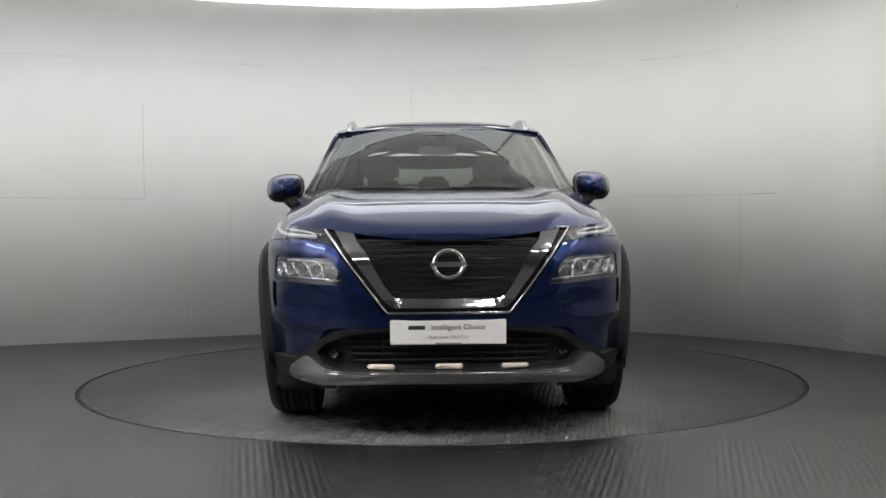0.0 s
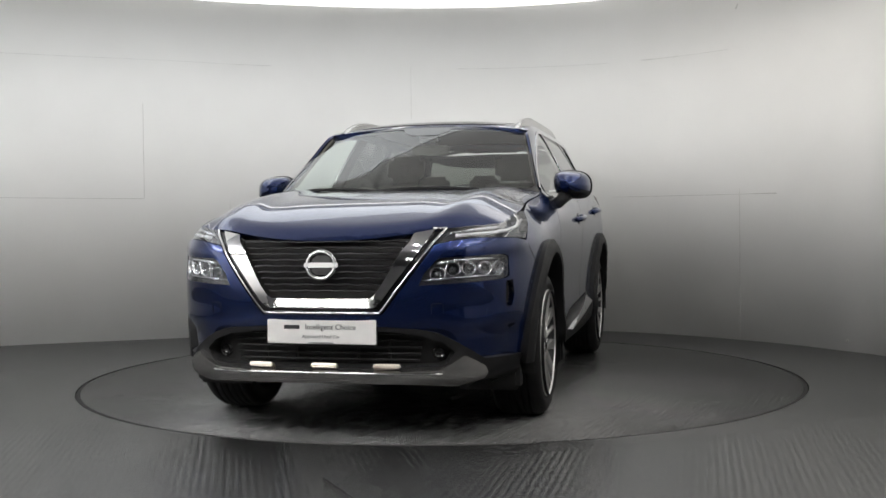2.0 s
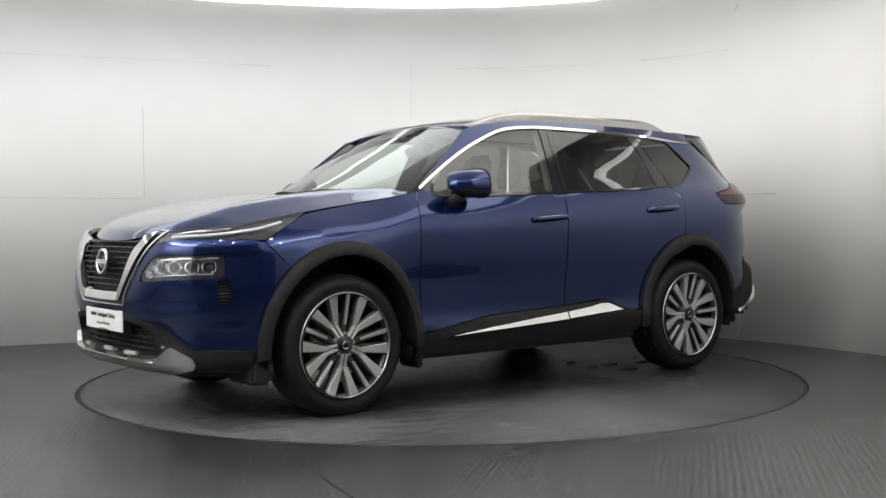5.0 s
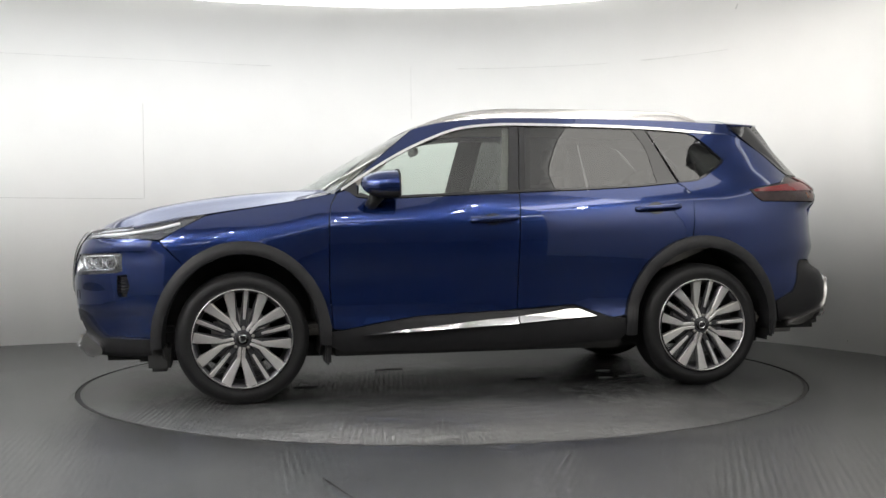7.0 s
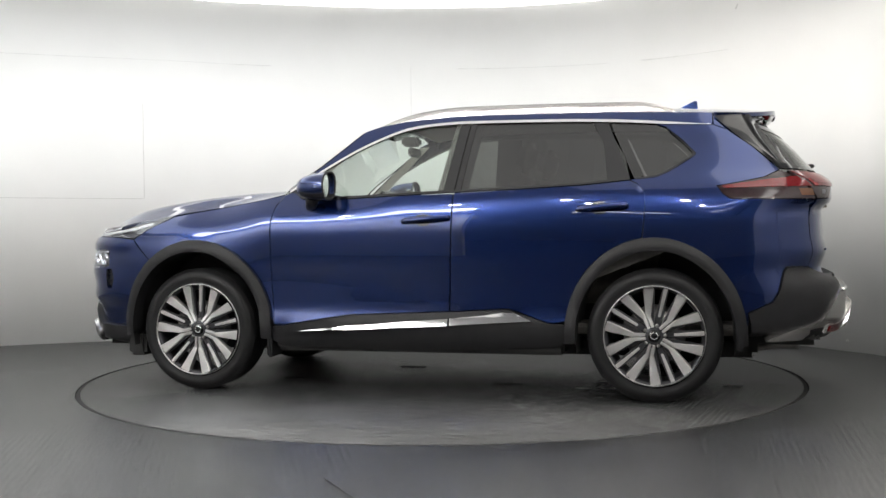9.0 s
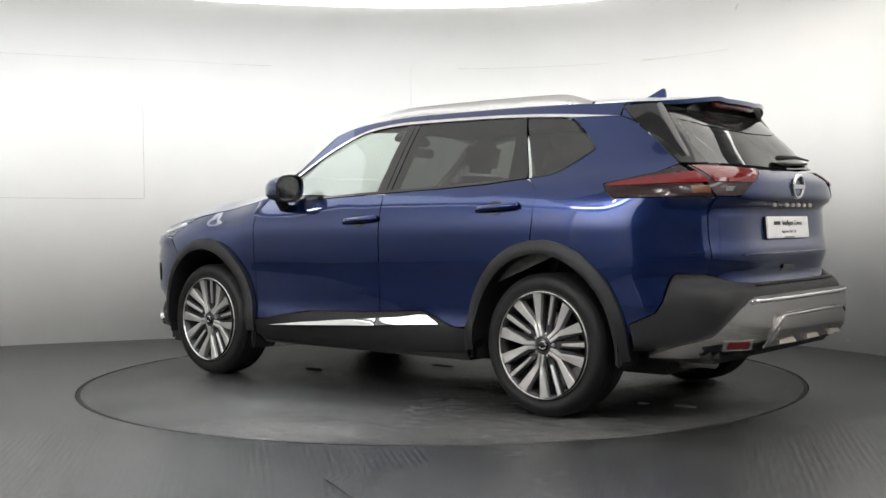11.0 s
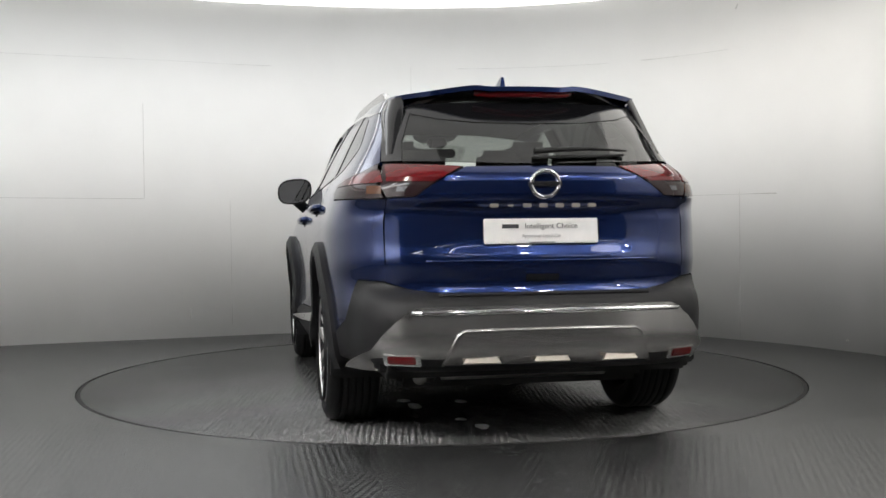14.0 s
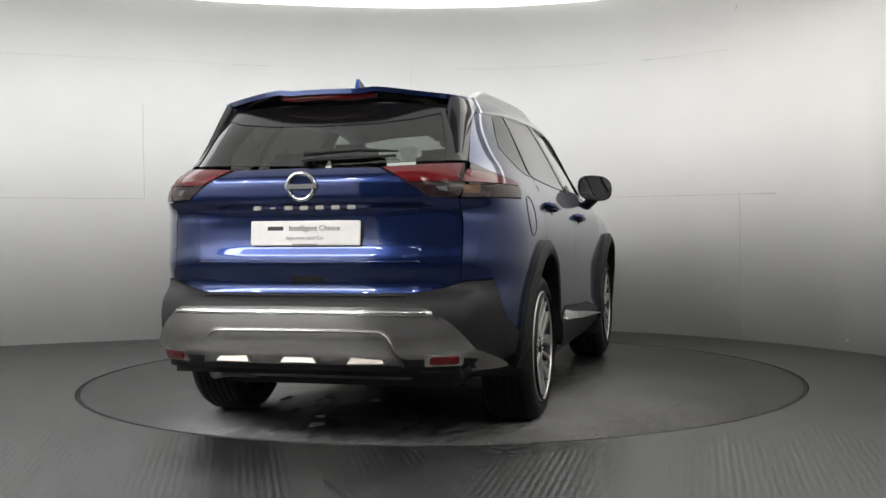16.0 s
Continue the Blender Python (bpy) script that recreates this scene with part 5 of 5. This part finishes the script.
    for i in range(36):
        for k in range(5):
            q = (6 * i + k, 6 * i + k + 1, 6 * i + 7 + k, 6 * i + 6 + k)
            fs.append(q[::-1] if sg > 0 else q)
    part("roof_rail", mesh("roof_rail", vs, fs, SATIN), car, "satin silver roof rail")
    # mud flaps
    for x, z0, z1, lab in ((0.885, 0.205, 0.40, ""), (-1.80, 0.285, 0.42, "")):
        bm = bmesh.new()
        box(bm, x - 0.016, x + 0.016, 0.72, 0.912, z0, z1, 0.012)
        me = baked("mud_flap", bm, CLAD)
        if sg < 0:
            me = mirrored(me, "mud_flap")
        part("mud_flap", me, car, "black rubber mud flap")
    # air deflector ahead of the front wheel
    bm = bmesh.new()
    box(bm, 1.74, 1.86, 0.52, 0.83, 0.19, 0.34, 0.02)
    me = baked("air_deflector", bm, BLACK)
    part("air_deflector", me if sg > 0 else mirrored(me, "air_deflector"), car)
    # wheel housings
    for cx in (HX, -HX):
        line = arc(cx, HZ, 0.43, 0.475, -12, 192, 20)
        vs = [(x, sg * y, z) for x, z in line for y in (0.89, 0.52)]
        fs = [(2 * i, 2 * i + 1, 2 * i + 3, 2 * i + 2) for i in range(len(line) - 1)]
        n0 = len(vs)
        vs += [(x, sg * 0.52, z) for x, z in line]
        fs.append(tuple(range(n0, n0 + len(line))))
        part("wheel_housing", mesh("wheel_housing", vs, fs, BLACK, False), car)
part("fuel_flap", tube("fuel_flap", [(x, -side(x, z) - 0.0005, z) for x, z in arc(-1.62, 1.02, 0.075, 0.095, 0, 360, 28)[:-1]], 0.0025, GLOSSBLACK, 6, True), qr, "round fuel flap")
# bonnet seam marks and front wipers
for y0, y1 in ((0.45, -0.12), (-0.1, -0.60)):
    w = part("front_wiper", tube("front_wiper", [screen(u, 0.0) + Vector((0.02, 0, 0.012 + 0.014 * math.sin(math.pi * k / 8))) for k, u in enumerate(np.linspace(y0 / 0.745, y1 / 0.745, 9))], 0.009, BLACK, 8), car, "black windscreen wiper")
both("door_seal", [(0.80, 1.185), (0.364, 1.533), (0.37, 1.525), (0.80, 1.173)], flank, GLOSSBLACK, lift=0.002, depth=0.004, step=0.03)

# -- underside --
und = part("underbody", boxed("underbody", (-1.9, 1.95, -0.60, 0.60, 0.22, 0.34), BLACK, 0.03), car)
part("side_floor", boxed("side_floor", (-0.86, 0.86, -0.86, 0.86, 0.245, 0.33), BLACK, 0.02), car)
part("rear_floor", boxed("rear_floor", (-2.22, -1.75, -0.72, 0.72, 0.31, 0.42), BLACK, 0.03), car)
part("front_floor", boxed("front_floor", (1.70, 2.12, -0.66, 0.66, 0.24, 0.42), BLACK, 0.03), car)
part("exhaust_pipe", tube("exhaust_pipe", spl([(-1.2, 0.35, 0.27), (-1.8, 0.42, 0.27), (-2.0, 0.50, 0.295), (-2.12, 0.53, 0.30)], 5), 0.032, STEEL, 12), car, "steel exhaust pipe")
part("exhaust_silencer", tube("exhaust_silencer", [(-1.95, -0.38, 0.305), (-1.95, 0.40, 0.305)], 0.06, STEEL, 14, flat=0.7), car)
part("tow_bar", tube("tow_bar", [(-2.16, -0.40, 0.318), (-2.16, 0.40, 0.318)], 0.009, STEEL, 8), car)
for x in (HX, -HX):
    part("axle_beam", tube("axle_beam", [(x, -0.70, 0.33), (x, 0.70, 0.33)], 0.045, BLACK, 10), car)

# -- wheels --
TYRE_R = 0.366


def spoke_mesh(name, a0, a1, r0, r1, w0, w1, y0, y1, thick, material):
    """A bar in the wheel's plane from angle a0 at r0 to a1 at r1."""
    p = np.array((r0 * math.cos(a0), r0 * math.sin(a0)))
    q = np.array((r1 * math.cos(a1), r1 * math.sin(a1)))
    d = (q - p) / np.hypot(*(q - p))
    o = np.array((-d[1], d[0]))
    bm = bmesh.new()
    v = []
    for c, w, y in ((p, w0, y0), (q, w1, y1)):
        for k, e in ((-1, 0), (1, 0), (1, 1), (-1, 1)):
            xz = c + o * k * w / 2 * (1.0 if e == 0 else 1.25)
            v.append(bm.verts.new((xz[0], y - e * thick, xz[1])))
    for f in ((0, 1, 5, 4), (1, 2, 6, 5), (2, 3, 7, 6), (3, 0, 4, 7), (0, 3, 2, 1), (4, 5, 6, 7)):
        bm.faces.new([v[i] for i in f])
    bmesh.ops.recalc_face_normals(bm, faces=bm.faces)
    bmesh.ops.bevel(bm, geom=list(bm.edges), offset=0.0025, segments=1, affect="EDGES")
    return baked(name, bm, material)


tyre_prof = [(0.268, 0.02), (0.272, 0.0), (0.285, -0.003), (0.300, 0.006), (0.325, 0.006), (0.342, -0.002), (0.352, -0.012), (0.362, -0.030)]
groove = []
for k in range(5):
    y = -0.048 - k * 0.034
    groove += [(0.3655, y + 0.012), (0.366, y), (0.366, y - 0.010), (0.358, y - 0.0115), (0.358, y - 0.0165), (0.3655, y - 0.018)]
tyre_prof += groove + [(0.362, -0.222), (0.350, -0.240), (0.325, -0.248), (0.29, -0.246), (0.265, -0.235)]
tyre_me = lathe("tyre", tyre_prof[::-1], TYRE, 96)
rim_me = lathe("rim", [(0.272, 0.004), (0.2745, -0.004), (0.266, -0.010), (0.258, -0.014), (0.252, -0.05), (0.246, -0.12), (0.25, -0.225), (0.27, -0.238)][::-1], DARKALLOY, 72)
lip_me = lathe("rim_lip", [(0.2750, -0.002), (0.2735, 0.005), (0.270, 0.0045), (0.268, -0.004)][::-1], ALLOY, 72)
disc_me = lathe("brake_disc", [(0.06, -0.09), (0.165, -0.09), (0.165, -0.112), (0.06, -0.112)][::-1], STEEL, 48)
hub_me = lathe("hub", [(0.0, -0.012), (0.05, -0.012), (0.062, -0.02), (0.075, -0.05), (0.08, -0.1)][::-1], DARKALLOY, 40)
cap_me = lathe("centre_cap", [(0.0, -0.004), (0.030, -0.004), (0.034, -0.008), (0.034, -0.02)][::-1], GLOSSBLACK, 32)
capring_me = tube("cap_ring", [(0.019 * math.cos(a), -0.0035, 0.019 * math.sin(a)) for a in np.linspace(0, 2 * math.pi, 25)[:-1]], 0.003, CHROME, 6, True)
nut_me = lathe("wheel_nut", [(0.0, 0.0), (0.009, 0.0), (0.0105, -0.004), (0.0105, -0.02)][::-1], STEEL, 12)
pad_me = boxed("caliper", (0.06, 0.17, -0.14, -0.07, -0.06, 0.09), STEEL, 0.012)


def build_wheel(phase):
    w = new("wheel")
    w["label"] = "black tyre on a two-tone machined alloy wheel"
    t = part("tyre", tyre_me, w)
    r = part("rim", rim_me, w)
    part("rim_lip", lip_me, r)
    part("brake_disc", disc_me, w)
    part("hub", hub_me, w)
    part("caliper", pad_me, w)
    c = part("centre_cap", cap_me, w)
    part("cap_ring", capring_me, c)
    for k in range(5):
        a = radians(phase + 72 * k)
        for sg in (-1, 1):
            b = a + sg * radians(15.5)
            part("spoke_root", spoke_mesh("spoke_root", a + sg * radians(13), a + sg * radians(6.2), 0.048, 0.118, 0.016, 0.019, -0.006, -0.016, 0.04, ALLOY), w)
            part("spoke", spoke_mesh("spoke", a + sg * radians(5.8), b, 0.112, 0.266, 0.025, 0.054, -0.016, -0.002, 0.035, ALLOY), w)
            part("spoke_flank", spoke_mesh("spoke_flank", a + sg * radians(9), a + sg * radians(20), 0.06, 0.262, 0.018, 0.02, -0.03, -0.02, 0.03, DARKALLOY), w)
        e = a + radians(36)
        part("thin_spoke", spoke_mesh("thin_spoke", e, e, 0.105, 0.266, 0.013, 0.023, -0.020, -0.004, 0.03, ALLOY), w)
        part("thin_spoke_base", spoke_mesh("thin_spoke_base", e, e, 0.05, 0.262, 0.034, 0.030, -0.034, -0.014, 0.02, DARKALLOY), w)
        n = part("wheel_nut", nut_me, w)
        n.matrix_basis = Matrix.Translation((0.057 * math.cos(e), -0.012, 0.057 * math.sin(e)))
    return w


wheels = []
for x, sg, ph in ((HX, 1, 59), (-HX, 1, 68), (HX, -1, 40), (-HX, -1, 20)):
    w = build_wheel(ph)
    w.parent = car
    w.matrix_basis = pose(x, sg * 0.895, TYRE_R - 0.001, 0, 0, 0 if sg > 0 else 180)
    wheels.append(w)
# -- cabin --
def cushion(name, dims, material, parent, bevel=0.05, m=None):
    bm = bmesh.new()
    box(bm, *dims)
    bmesh.ops.bevel(bm, geom=list(bm.edges), offset=bevel, segments=3, affect="EDGES")
    return part(name, baked(name, bm, material, True), parent, "", m)


part("cabin_floor", boxed("cabin_floor", (-1.9, 1.0, -0.78, 0.78, 0.36, 0.42), CABIN, 0.02), car)
dash = part("dashboard", boxed("dashboard", (0.42, 0.95, -0.74, 0.74, 0.72, 1.10), CABIN, 0.08), car, "dark dashboard")
part("screen_pod", boxed("screen_pod", (0.40, 0.43, -0.16, 0.16, 1.02, 1.20), GLOSSBLACK, 0.01), dash)
part("instrument_hood", boxed("instrument_hood", (0.38, 0.62, -0.58, -0.20, 1.05, 1.16), CABIN, 0.04), dash)
wheel_m = pose(0.30, -0.39, 1.04, 0, -62, 0)
st = part("steering_wheel", tube("steering_wheel", [(0.185 * math.cos(a), 0.185 * math.sin(a), 0) for a in np.linspace(0, 2 * math.pi, 41)[:-1]], 0.016, CABIN, 10, True), car, "dark steering wheel", wheel_m)
part("steering_hub", boxed("steering_hub", (-0.08, 0.06, -0.18, 0.18, -0.03, 0.02), CABIN, 0.02), st)
for y in (0.39, -0.39):
    s = new("front_seat")
    s.parent = car
    s["label"] = "dark leather front seat"
    cushion("seat", (-0.42, 0.10, y - 0.25, y + 0.25, 0.50, 0.70), SEAT, s)
    cushion("backrest", (-0.07, 0.07, y - 0.245, y + 0.245, 0.0, 0.66), SEAT, s, 0.05, pose(-0.40, 0, 0.62, 0, -16))
    cushion("headrest", (-0.05, 0.05, y - 0.13, y + 0.13, 0.68, 0.87), SEAT, s, 0.04, pose(-0.40, 0, 0.62, 0, -14))
rs = new("rear_seat")
rs.parent = car
rs["label"] = "dark leather rear bench"
cushion("seat", (-1.25, -0.75, -0.66, 0.66, 0.52, 0.72), SEAT, rs)
cushion("backrest", (-0.07, 0.07, -0.66, 0.66, 0.0, 0.60), SEAT, rs, 0.05, pose(-1.24, 0, 0.64, 0, -20))
for y in (-0.40, 0.0, 0.40):
    cushion("headrest", (-0.04, 0.04, y - 0.12, y + 0.12, 0.60, 0.76), SEAT, rs, 0.035, pose(-1.24, 0, 0.64, 0, -20))
part("parcel_cover", boxed("parcel_cover", (-2.0, -1.40, -0.62, 0.62, 1.05, 1.07), CABIN, 0.005), car)
part("headlining", skin("headlining", [(0.22, -0.54), (0.22, 0.54), (-1.62, 0.54), (-1.62, -0.54)], lambda x, y: roof_top(x, y) - Vector((0, 0, 0.035)), LINING, depth=0.0, step=0.08), car, "pale headlining")
part("cabin_mirror", boxed("cabin_mirror", (0.22, 0.25, -0.12, 0.12, 1.42, 1.48), CABIN, 0.012), car)
part("sensor_box", boxed("sensor_box", (0.20, 0.31, -0.06, 0.06, 1.49, 1.55), CABIN, 0.015), car)
both("door_card", [(0.78, 1.10), (0.60, 1.118), (0.03, 1.142), (-0.63, 1.165), (-1.2, 1.20), (-1.7, 1.2), (-1.72, 0.94), (-0.84, 0.60), (-0.8, 0.44), (0.82, 0.44)], lambda x, z: flank(x, z) - Vector((0, 0.055, 0)), CABIN, depth=0.0, step=0.1)
both("a_pillar_trim", [(0.76, 1.20), (0.36, 1.525), (0.30, 1.525), (0.66, 1.215)], lambda x, z: flank(x, z) - Vector((0, 0.03, 0)), LINING, depth=0.0, step=0.05)
both("b_pillar_trim", [(-0.20, 1.56), (-0.13, 1.17), (-0.31, 1.17), (-0.37, 1.56)], lambda x, z: flank(x, z) - Vector((0, 0.035, 0)), CABIN, depth=0.0, step=0.06)
both("c_pillar_trim", [(-1.42, 1.505), (-1.575, 1.36), (-1.47, 1.275), (-1.55, 1.21), (-1.98, 1.255), (-1.72, 1.495)], lambda x, z: flank(x, z) - Vector((0, 0.03, 0)), CABIN, depth=0.0, step=0.06)
both("hood_side_trim", [(1.9, .93), (1.54, 1.03), (0.9, 1.13), (0.9, .9), (1.3, .9)], lambda x, z: flank(x, z) - Vector((0, 0.05, 0)), BLACK, depth=0.0, step=0.1)
part("engine_cover", boxed("engine_cover", (1.0, 2.1, -0.55, 0.55, 0.45, 0.86), BLACK, 0.05), car)
part("bulkhead", boxed("bulkhead", (0.86, 0.95, -0.72, 0.72, 0.42, 1.08), BLACK, 0.02), car)


def motions():
    walk(table, [(t, pose(0, 0, 0, 0, 0, a)) for t, a in TURN])
    walk(car, [(t, pose(0, 0, 0, 0, 0, a) @ pose(CAR_X, CAR_Y, 0)) for t, a in TURN])


motions()
